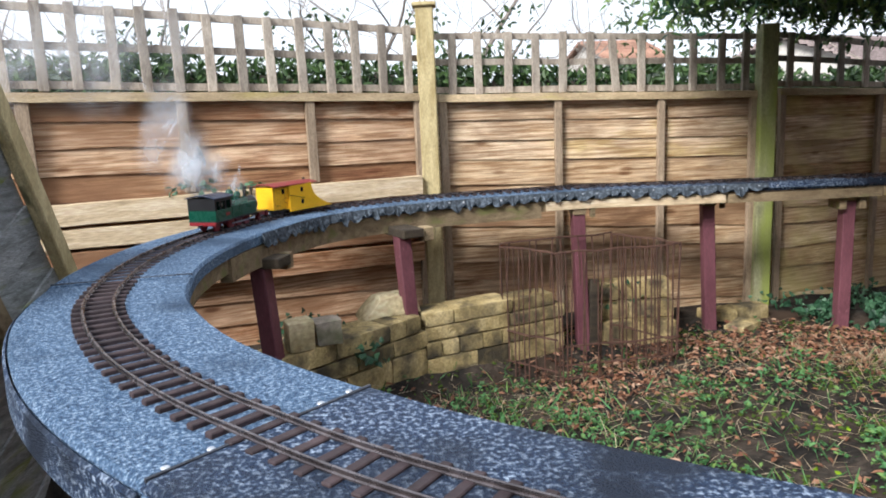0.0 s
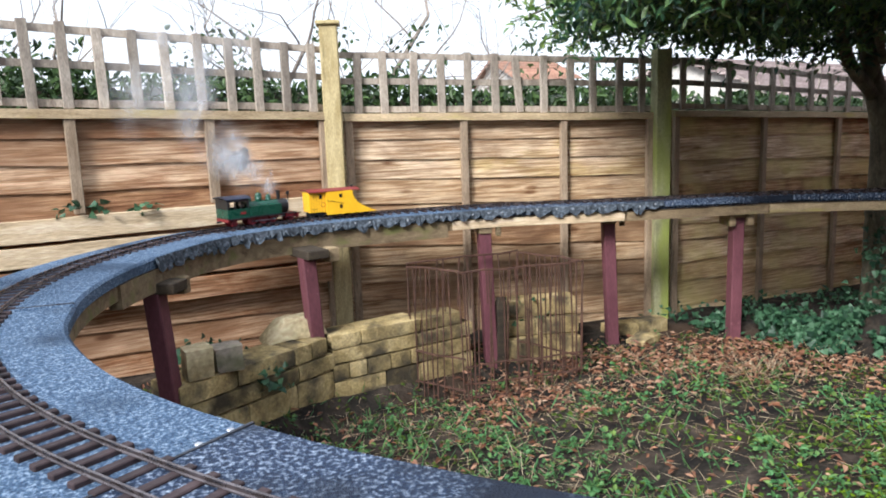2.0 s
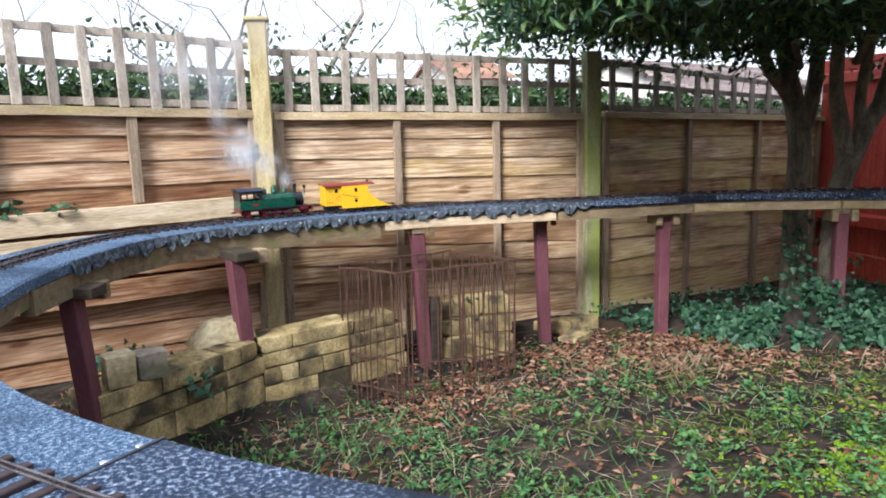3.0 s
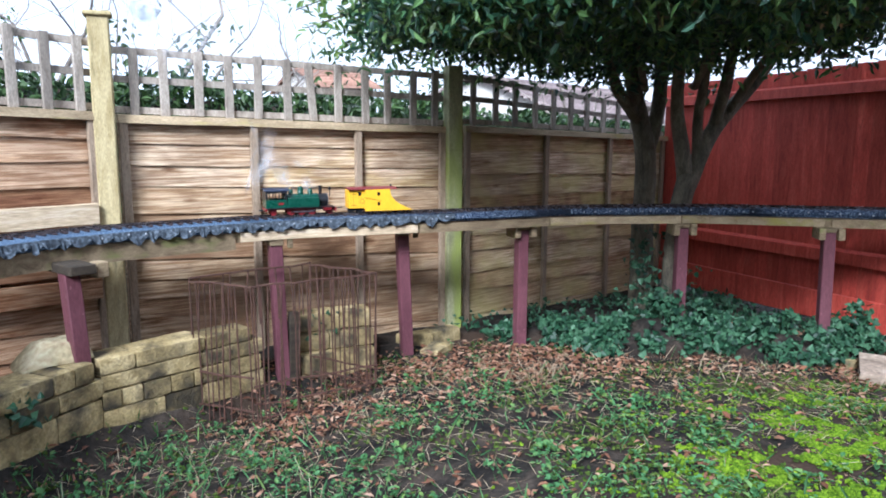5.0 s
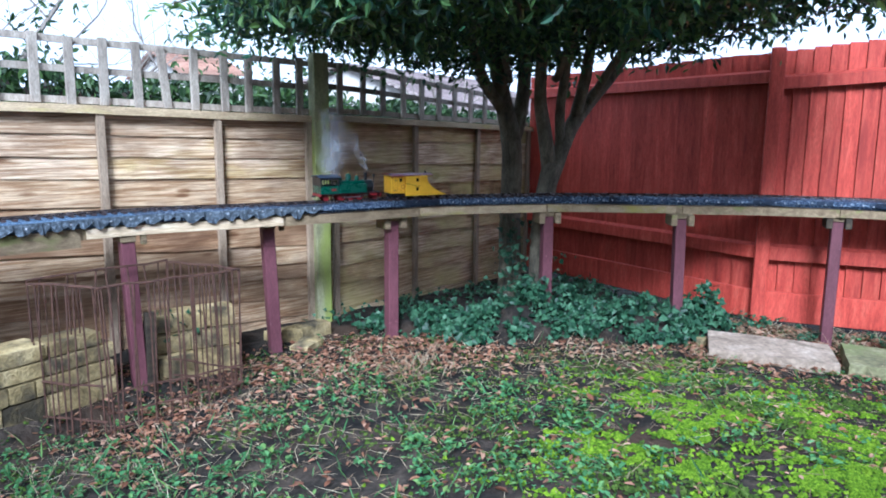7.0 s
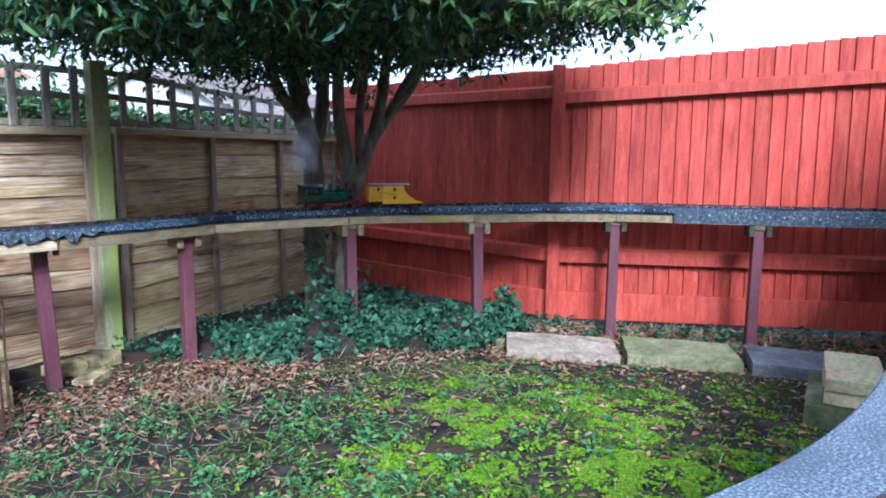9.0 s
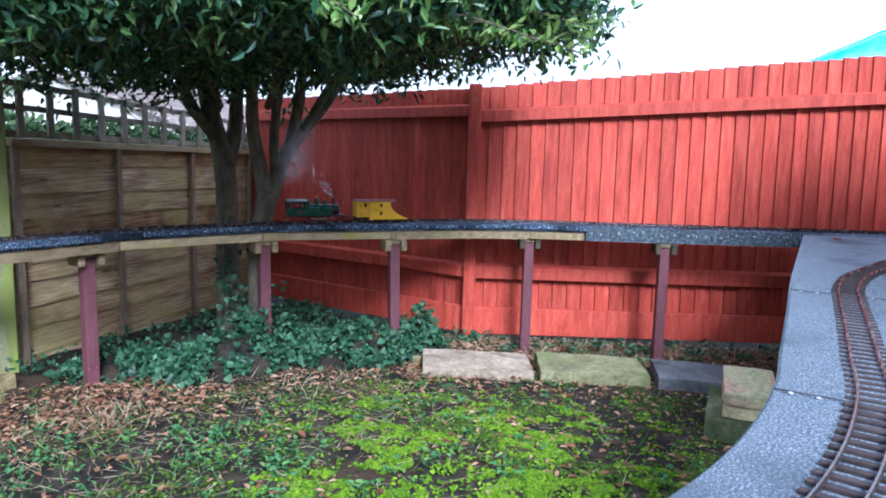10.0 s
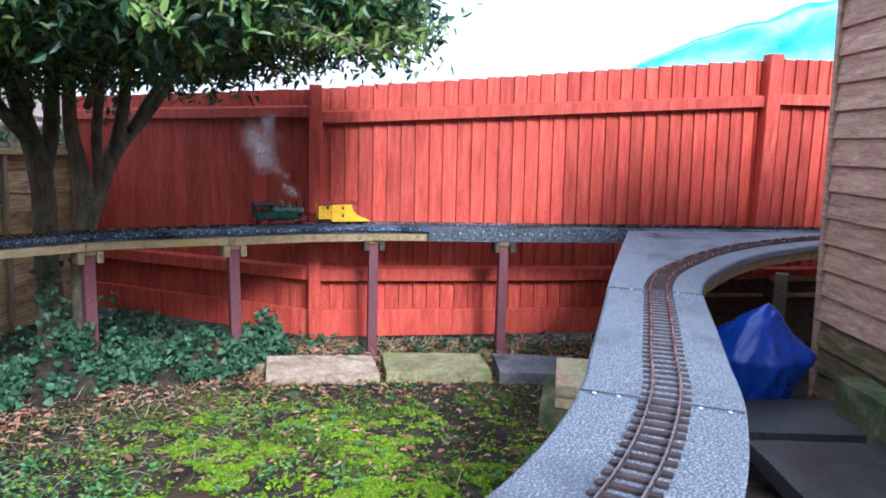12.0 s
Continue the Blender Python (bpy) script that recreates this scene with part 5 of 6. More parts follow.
# ---- beyond the fence ----
def build_hedge():
    n = 17000
    x = rng.uniform(-3.2, 3.6, n)
    t = rng.uniform(0, 1, n)
    top = 1.11 - 0.06 * x + np.array([0.07 * noise.noise((a * 2.3, 0, 0)) for a in x])
    base = np.column_stack([x, 3.98 + 0.2 * x * (x > 1.2) - 0.2 * 1.2 * (x > 1.2) + rng.normal(0, 0.1, n), 0.5 + (top - 0.5) * np.sqrt(t)])
    ln = rng.uniform(0.03, 0.07, n)
    h = leaf_mesh("hedge", base, unit(rng.normal(0, 1, base.shape) + np.array([0, -0.4, 0.3])), unit(rng.normal(0, 1, base.shape) + np.array([0, -0.6, 0.6])), ln, ln * 0.45, HEDGE)
    tagged(h, "clipped dark evergreen hedge behind the trellis", "hedge", kind="stuff")
    # solid boxes in the dark soil material back the hedge leaves
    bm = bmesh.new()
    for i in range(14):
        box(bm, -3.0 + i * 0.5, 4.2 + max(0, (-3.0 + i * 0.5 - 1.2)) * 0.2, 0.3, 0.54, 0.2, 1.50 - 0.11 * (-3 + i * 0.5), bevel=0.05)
    tagged(part("hedge_core", bm, SOIL), "dark solid filling behind the hedge leaves", "hedge", kind="stuff")


build_hedge()


def build_shrubs():
    """Thin evergreen shrubs standing higher than the hedge."""
    n = 2600
    x = rng.uniform(-3.0, 2.2, n)
    keep = np.array([noise.noise((q * 1.7, 3, 1)) > -0.05 for q in x])
    x = x[keep]
    base = np.column_stack([x, 4.9 + rng.normal(0, 0.15, len(x)), 0.9 + 0.62 * rng.uniform(0, 1, len(x)) ** 1.2])
    ln = rng.uniform(0.03, 0.07, len(x))
    tagged(leaf_mesh("shrub", base, rng.normal(0, 1, base.shape), unit(rng.normal(0, 1, base.shape) + np.array([0, -0.6, 0.6])), ln, ln * 0.45, HEDGE), "loose evergreen shrubs beyond the hedge", "shrub", kind="stuff")


build_shrubs()
TWIG = material("bare_branch", [(0.16, 0.135, 0.115), (0.32, 0.275, 0.235)], 6, (3, 3, 1), 0.9, bump=0.3)


def bare_tree(x, y, z0, height, seed, lean=0.0):
    r = random.Random(seed)
    tr = thing("bare_tree", "leafless winter tree beyond the garden fence", "tree", "bare trees", m=pose(x, y, z0))
    bm = bmesh.new()

    def grow(p, d, L, rad, depth):
        pts, q, dd = [p], p, d
        for k in range(3):
            dd = (dd + Vector((r.uniform(-1, 1), r.uniform(-1, 1), r.uniform(-0.3, 0.6))) * 0.16).normalized()
            q = q + dd * L / 3
            pts.append(q)
        tube(bm, pts, [rad, rad * 0.88, rad * 0.76, rad * 0.62], 7 if depth < 2 else 3)
        if depth >= 6:
            return
        for k in range(3 if depth == 0 else r.choice((2, 3, 3, 3))):
            s = r.uniform(0.55, 1.0)
            b = pts[0].lerp(pts[-1], s) if s < 0.9 else pts[-1]
            ax = Vector((r.uniform(-1, 1), r.uniform(-1, 1), r.uniform(-0.2, 0.5))).normalized()
            grow(b if k else pts[-1], (dd * 0.75 + ax * 0.75).normalized(), L * r.uniform(0.62, 0.84), rad * (0.60 if k == 0 else 0.42), depth + 1)

    grow(Vector((0, 0, 0)), Vector((lean, 0, 1)), height * 0.27, height * 0.0105, 0)
    part("trunk", bm, TWIG, tr)
    return tr


bare_tree(0.42, 7.3, -0.05, 4.6, 3)
bare_tree(-1.0, 7.6, -0.05, 4.4, 5, 0.1)
bare_tree(-0.5, 8.6, -0.05, 4.2, 8)
bare_tree(-2.3, 7.0, -0.05, 4.0, 13, -0.1)
bare_tree(1.25, 8.4, -0.05, 3.6, 17)
bare_tree(-3.6, 7.4, -0.05, 4.2, 23)
bare_tree(4.6, 7.4, -0.05, 3.4, 29)
ROOF = material("clay_roof_tile", [(0.26, 0.14, 0.10), (0.42, 0.27, 0.20)], 5, (1, 1, 1), 0.85, bump=0.3, per_piece=0.2)
GREY_ROOF = material("grey_roof_tile", [(0.22, 0.17, 0.16), (0.40, 0.33, 0.31)], 5, (1, 1, 1), 0.85, bump=0.3, per_piece=0.2)
RENDER = material("house_render", [(0.45, 0.42, 0.38), (0.6, 0.57, 0.52)], 3, (1, 1, 1), 0.9, bump=0.2)


def house(x, y, rz, w, d, eaves, ridge, mat, label, rows=14):
    h = thing("house", label, "house", "houses beyond the fence", m=pose(x, y, -1.2, 0, 0, rz))
    bm = bmesh.new()
    box(bm, 0, 0, eaves / 2, w, d, eaves)
    for s in (-1, 1):
        a, b, c = bm.verts.new((s * w / 2, -d / 2, eaves)), bm.verts.new((s * w / 2, d / 2, eaves)), bm.verts.new((s * w / 2, 0, ridge - 0.06))
        bm.faces.new((a, b, c))
    part("wall", bm, RENDER, h)
    for s in (-1, 1):
        for i in range(rows):
            t0, t1 = i / rows, (i + 1.15) / rows
            p0 = Vector((0, s * lerp(d / 2 + 0.3, 0, t0), lerp(eaves - 0.1, ridge, t0) + 0.05))
            p1 = Vector((0, s * lerp(d / 2 + 0.3, 0, min(t1, 1)), lerp(eaves - 0.1, ridge, min(t1, 1))))
            bm = bmesh.new()
            vs = [bm.verts.new((k * (w / 2 + 0.2), p.y, p.z + o)) for p, o in ((p0, 0.03), (p1, 0.03), (p1, -0.02), (p0, -0.02)) for k in (-1, 1)]
            for q in ((0, 1, 3, 2), (4, 5, 7, 6), (0, 1, 7, 6), (2, 3, 5, 4), (0, 2, 4, 6), (1, 3, 5, 7)):
                bm.faces.new([vs[j] for j in q])
            bmesh.ops.recalc_face_normals(bm, faces=bm.faces)
            part("tile_course", bm, mat, h)
    return h


house(4.9, 22.0, 8, 1.5, 4.0, 3.3, 3.9, ROOF, "house with a red clay tile roof beyond the hedge")
house(8.7, 15.0, 30, 6.0, 5.0, 2.25, 3.15, GREY_ROOF, "house with a grey-pink tiled roof beyond the trellis", 18)

# ---- felt edge: ragged flaps and nails on the far deck ----
FLAP = material("felt_flap", [(0.018, 0.022, 0.028), (0.055, 0.068, 0.085), (0.20, 0.24, 0.29)], 90, (1, 1, 1), 0.9, bump=0.8, fine=200, distortion=0.0)
NAIL = material("bright_clout_nail", [(0.35, 0.37, 0.40), (0.6, 0.62, 0.66)], 30, (1, 1, 1), 0.4, metal=0.6, bump=0)
edge = thing("felt_edging", "ragged torn felt edging hanging over the deck side", "felt edging")
random.seed(12)
s = near_s(-0.652, 1.966)
e1, e2 = near_s(1.143, 2.810), near_s(4.018, 0.829)
while s < e2:
    ragged = s < e1
    w = random.uniform(0.03, 0.075) if ragged else random.uniform(0.10, 0.2)
    bm = bmesh.new()
    n = 5
    up, lo = [], []
    low = random.uniform(0.022, 0.044) if ragged else random.uniform(0.015, 0.020)
    for k in range(n + 1):
        u = k / n
        p, d = at(s + w * u)
        q = offset(p, d, inner_w(s) + 0.0095)
        q2 = offset(p, d, inner_w(s) + 0.011 + (random.uniform(0, 0.012) if ragged else 0.001))
        dz = low * (0.45 + 0.55 * math.sin(math.pi * min(1, u * 1.15)) ** 0.7 + random.uniform(-0.12, 0.12)) if ragged else low * random.uniform(0.9, 1.1)
        up.append(bm.verts.new((q.x, q.y, DECK + 0.002)))
        lo.append(bm.verts.new((q2.x, q2.y, DECK - dz)))
    for k in range(n):
        bm.faces.new((up[k], up[k + 1], lo[k + 1], lo[k]))
    ob = part("felt_flap", bm, FLAP if ragged else FELT_DARK, edge)
    md = ob.modifiers.new("thick", "SOLIDIFY")
    md.thickness = 0.002
    s += w * (0.97 if ragged else 1.0)
nail = None
BAND = near_s(3.392, 1.664)
s = near_s(-0.142, 2.656)
while s < e2:
    p, d = at(s)
    q = offset(p, d, inner_w(s) + (0.0180 if s > BAND else 0.0135))
    if nail is None:
        bm = bmesh.new()
        bmesh.ops.create_uvsphere(bm, u_segments=8, v_segments=5, radius=0.0034)
        nail = part("nail", bm, NAIL, edge, "small bright nail head")
        ob = nail
    else:
        ob = new("nail", nail.data)
        ob.parent = edge
    ob.matrix_basis = Matrix.Translation((q.x, q.y, DECK - random.uniform(0.005, 0.013) * (2.5 if s > BAND else 1)))
    s += random.uniform(0.035, 0.09)
# front planks under the felt
for a, b, z, mt in ((near_s(0.313, 2.790), near_s(1.011, 2.811), 0.0, PALE_PLANK), (near_s(1.021, 2.812), near_s(1.589, 2.770), -0.002, BEAM), (near_s(1.600, 2.771), near_s(2.171, 2.612), 0.0, RAIL_WOOD),
                    (near_s(2.182, 2.614), near_s(2.682, 2.327), 0.001, RAIL_WOOD), (near_s(2.704, 2.308), near_s(3.215, 1.888), -0.003, BEAM), (near_s(3.227, 1.878), near_s(3.385, 1.672), 0.0, BEAM)):
    bm = bmesh.new()
    sweep(bm, a, b, lambda s: [(inner_w(s) - 0.012, DECK - 0.064 + z), (inner_w(s) - 0.012, DECK - 0.033), (inner_w(s) + 0.006, DECK - 0.033), (inner_w(s) + 0.006, DECK - 0.064 + z)])
    part("fascia", bm, mt, deck, "timber fascia plank below the felt")
bm = bmesh.new()
sweep(bm, BAND, e2, lambda s: [(inner_w(s) + 0.0145, DECK - 0.064), (inner_w(s) + 0.0145, DECK + 0.001), (inner_w(s) + 0.0175, DECK + 0.001), (inner_w(s) + 0.0175, DECK - 0.064)])
part("felt_band", bm, FLAP, deck, "broad dark felt band down the deck side")
bm = bmesh.new()
sweep(bm, near_s(-0.652, 1.75), near_s(0.300, 2.790), lambda s: [(inner_w(s) - 0.028, DECK - 0.088), (inner_w(s) - 0.028, DECK - 0.03), (inner_w(s) + 0.004, DECK - 0.03), (inner_w(s) + 0.004, DECK - 0.088)])
part("edge_beam", bm, BEAM, deck, "damp stained curved edge beam")
# pale clout heads beside the felt seams
for seam in (SEAMS[4], SEAMS[2], SEAMS[1]):
    p, d = at(seam)
    for w in (-0.10, -0.055, 0.075, 0.115):
        q = offset(p, d, w) + d * 0.006
        bm = bmesh.new()
        bmesh.ops.create_uvsphere(bm, u_segments=10, v_segments=6, radius=0.0042, matrix=Matrix.Translation((q.x, q.y, DECK + 0.004)) @ Matrix.Diagonal((1, 1, 0.4, 1)))
        part("clout_head", bm, NAIL, deck)
D0 = np.array([[3.72, 0.62, DECK + 0.003], [3.74, 0.60, DECK + 0.005]])
lf = leaf_mesh("dead_leaf", D0, np.array([[1.0, 0.4, 0.1], [0.3, 1, 0.1]]), np.array([[0, 0, 1.0], [0, 0, 1.0]]), np.array([0.06, 0.05]), np.array([0.03, 0.025]), DRY_LEAF)
tagged(lf, "curled brown leaf lying on the platform", "leaf")


# ---- the train ----
def plain(name, c, rough=0.4, metal=0.0, spec=0.5):
    return material(name, [tuple(v * 0.85 for v in c), c], 25, (1, 1, 1), rough, metal, bump=0.02, fine=150, spec=spec, grainy=0.12)


GREEN = plain("loco_green", (0.006, 0.058, 0.036), 0.3)
BLACK = plain("loco_black", (0.012, 0.012, 0.014), 0.4)
BLUE_ROOF = plain("cab_roof", (0.02, 0.03, 0.06), 0.35)
RED = plain("frame_red", (0.20, 0.012, 0.016), 0.4)
YELLOW = plain("plough_yellow", (0.85, 0.47, 0.012), 0.45)
ROOF_RED = plain("roof_maroon", (0.22, 0.03, 0.03), 0.5)
BRASS = plain("polished_brass", (0.7, 0.48, 0.16), 0.3, 0.9)
STEEL = plain("bright_steel", (0.5, 0.5, 0.52), 0.3, 0.9)
GLASS_DARK = plain("dark_window", (0.01, 0.012, 0.015), 0.1)
WHITE = plain("white_enamel", (0.75, 0.73, 0.68), 0.4)
TOP = DECK + 0.0125


def wheel(parent, x, r, mat=RED):
    for side in (-1, 1):
        bm = bmesh.new()
        cyl(bm, (x, side * 0.0185, r), (x, side * 0.0245, r), r, n=20)
        cyl(bm, (x, side * 0.0175, r), (x, side * 0.019, r), r + 0.0018, n=20)
        part("wheel", bm, mat, parent)


def build_loco():
    """Origin at the rear end on the rail heads; x ahead."""
    lo = thing("locomotive", "small green model steam locomotive with a black-roofed cab", "locomotive")
    bm = bmesh.new()
    box(bm, 0.128, 0, 0.0225, 0.25, 0.046, 0.007, bevel=0.001)
    box(bm, 0.004, 0, 0.022, 0.006, 0.084, 0.010, bevel=0.001)
    box(bm, 0.256, 0, 0.019, 0.008, 0.08, 0.016, bevel=0.001)
    box(bm, 0.225, 0.034, 0.021, 0.03, 0.014, 0.014, bevel=0.003)
    box(bm, 0.225, -0.034, 0.021, 0.03, 0.014, 0.014, bevel=0.003)
    part("frame", bm, RED, lo, "red frame with cylinders")
    bm = bmesh.new()
    box(bm, 0.128, 0, 0.0275, 0.25, 0.088, 0.003, bevel=0.0005)
    part("footplate", bm, BLACK, lo)
    # cab: bunker, sides with openings, front sheet, roof
    bm = bmesh.new()
    box(bm, 0.012, 0, 0.043, 0.018, 0.086, 0.030, bevel=0.001)
    for s in (-1, 1):
        box(bm, 0.04, s * 0.042, 0.043, 0.074, 0.0025, 0.030, bevel=0.0006)
    box(bm, 0.078, 0, 0.058, 0.003, 0.084, 0.06, bevel=0.0006)
    cab = part("cab", bm, GREEN, lo, "green cab with open windows")
    bm = bmesh.new()
    for s in (-1, 1):
        box(bm, 0.04, s * 0.042, 0.0855, 0.074, 0.0027, 0.008, bevel=0.0006)
        for x, w in ((0.006, 0.007), (0.028, 0.004), (0.050, 0.004), (0.075, 0.007)):
            box(bm, x, s * 0.042, 0.0697, w, 0.0027, 0.0236, bevel=0.0005)
    box(bm, 0.004, 0, 0.074, 0.003, 0.084, 0.032, bevel=0.0006)
    part("window_frame", bm, BLACK, cab)
    bm = bmesh.new()
    n = 12
    prev = None
    for k in range(n + 1):
        a = lerp(-1, 1, k / n)
        y, z = a * 0.047, 0.089 + 0.008 * (1 - a * a)
        ring = [bm.verts.new((-0.004, y, z)), bm.verts.new((0.086, y, z)), bm.verts.new((0.086, y, z + 0.002)), bm.verts.new((-0.004, y, z + 0.002))]
        if prev:
            for j in range(4):
                bm.faces.new((prev[j], prev[(j + 1) % 4], ring[(j + 1) % 4], ring[j]))
        else:
            bm.faces.new(ring)
        prev = ring
    bm.faces.new(prev[::-1])
    bmesh.ops.recalc_face_normals(bm, faces=bm.faces)
    part("roof", bm, BLUE_ROOF, cab, "dark curved cab roof")
    bm = bmesh.new()
    cyl(bm, (0.07, 0.012, 0.068), (0.075, 0.012, 0.068), 0.007, n=14)
    cyl(bm, (0.07, -0.012, 0.066), (0.075, -0.012, 0.066), 0.005, n=14)
    part("gauge", bm, WHITE, cab, "white pressure gauge dial")
    for s in (-1, 1):
        bm = bmesh.new()
        box(bm, 0.056, s * 0.0437, 0.044, 0.018, 0.001, 0.008)
        part("number_plate", bm, RED, cab, "small red plate")
    # tanks and boiler
    for s in (-1, 1):
        bm = bmesh.new()
        box(bm, 0.138, s * 0.029, 0.046, 0.116, 0.028, 0.034, bevel=0.002, seg=2)
        part("side_tank", bm, GREEN, lo)
    bm = bmesh.new()
    cyl(bm, (0.078, 0, 0.052), (0.196, 0, 0.052), 0.024, n=24)
    part("boiler", bm, GREEN, lo)
    bm = bmesh.new()
    cyl(bm, (0.196, 0, 0.050), (0.232, 0, 0.050), 0.0245, n=24)
    cyl(bm, (0.232, 0, 0.050), (0.2345, 0, 0.050), 0.019, n=20)
    box(bm, 0.215, 0, 0.028, 0.036, 0.03, 0.012)
    part("smokebox", bm, BLACK, lo, "black smokebox")
    bm = bmesh.new()
    cyl(bm, (0.231, 0, 0.050), (0.2326, 0, 0.050), 0.0252, n=24)
    part("smokebox_ring", bm, STEEL, lo)
    bm = bmesh.new()
    cyl(bm, (0.208, 0, 0.068), (0.208, 0, 0.103), 0.0055, 0.0065, n=16)
    cyl(bm, (0.208, 0, 0.101), (0.208, 0, 0.104), 0.0078, n=16)
    part("chimney", bm, BLACK, lo, "tall thin black chimney")
    for x, r, h in ((0.098, 0.0092, 0.094), (0.134, 0.0112, 0.103), (0.170, 0.0095, 0.094)):
        bm = bmesh.new()
        cyl(bm, (x, 0, 0.066), (x, 0, h - r), r, n=16)
        bmesh.ops.create_uvsphere(bm, u_segments=14, v_segments=8, radius=r, matrix=Matrix.Translation((x, 0, h - r)))
        dome = part("dome", bm, GREEN, lo, smooth=True)
        bm = bmesh.new()
        cyl(bm, (x, 0, h - 0.002), (x, 0, h + 0.006), 0.0025, 0.0018, n=8)
        part("valve", bm, BRASS, dome, "brass valve")
    bm = bmesh.new()
    cyl(bm, (0.244, 0, 0.064), (0.244, 0, 0.088), 0.002, n=8)
    box(bm, 0.244, 0, 0.092, 0.009, 0.009, 0.012, bevel=0.001)
    part("headlamp", bm, BLACK, lo, "black lamp on a bracket")
    for x, r in ((0.032, 0.011), (0.095, 0.0155), (0.133, 0.0155), (0.171, 0.0155), (0.238, 0.0105)):
        wheel(lo, x, r)
    for s in (-1, 1):
        bm = bmesh.new()
        box(bm, 0.135, s * 0.0285, 0.012, 0.085, 0.003, 0.004, bevel=0.0008)
        box(bm, 0.192, s * 0.032, 0.018, 0.05, 0.003, 0.0035, Matrix.Translation((0.192, 0, 0.018)) @ Matrix.Rotation(-0.12, 4, "Y") @ Matrix.Translation((-0.192, 0, -0.018)), bevel=0.0008)
        box(bm, 0.163, s * 0.0315, 0.026, 0.018, 0.003, 0.004, bevel=0.0008)
        part("coupling_rod", bm, STEEL, lo, "bright steel rods")
        bm = bmesh.new()
        cyl(bm, (0.21, s * 0.034, 0.021), (0.24, s * 0.034, 0.021), 0.0085, n=14)
        part("cylinder", bm, RED, lo)
    bm = bmesh.new()
    tube(bm, [(0.256, 0, 0.02), (0.275, 0, 0.019), (0.29, 0, 0.02)], [0.003, 0.0025, 0.003], 8)
    tube(bm, [(0.256, 0.02, 0.028), (0.268, 0.02, 0.012), (0.274, 0.02, 0.016)], [0.0012] * 3, 6)
    tube(bm, [(-0.002, 0.0, 0.018), (-0.018, 0, 0.018)], [0.003, 0.003], 8)
    part("coupling", bm, BLACK, lo)
    return lo


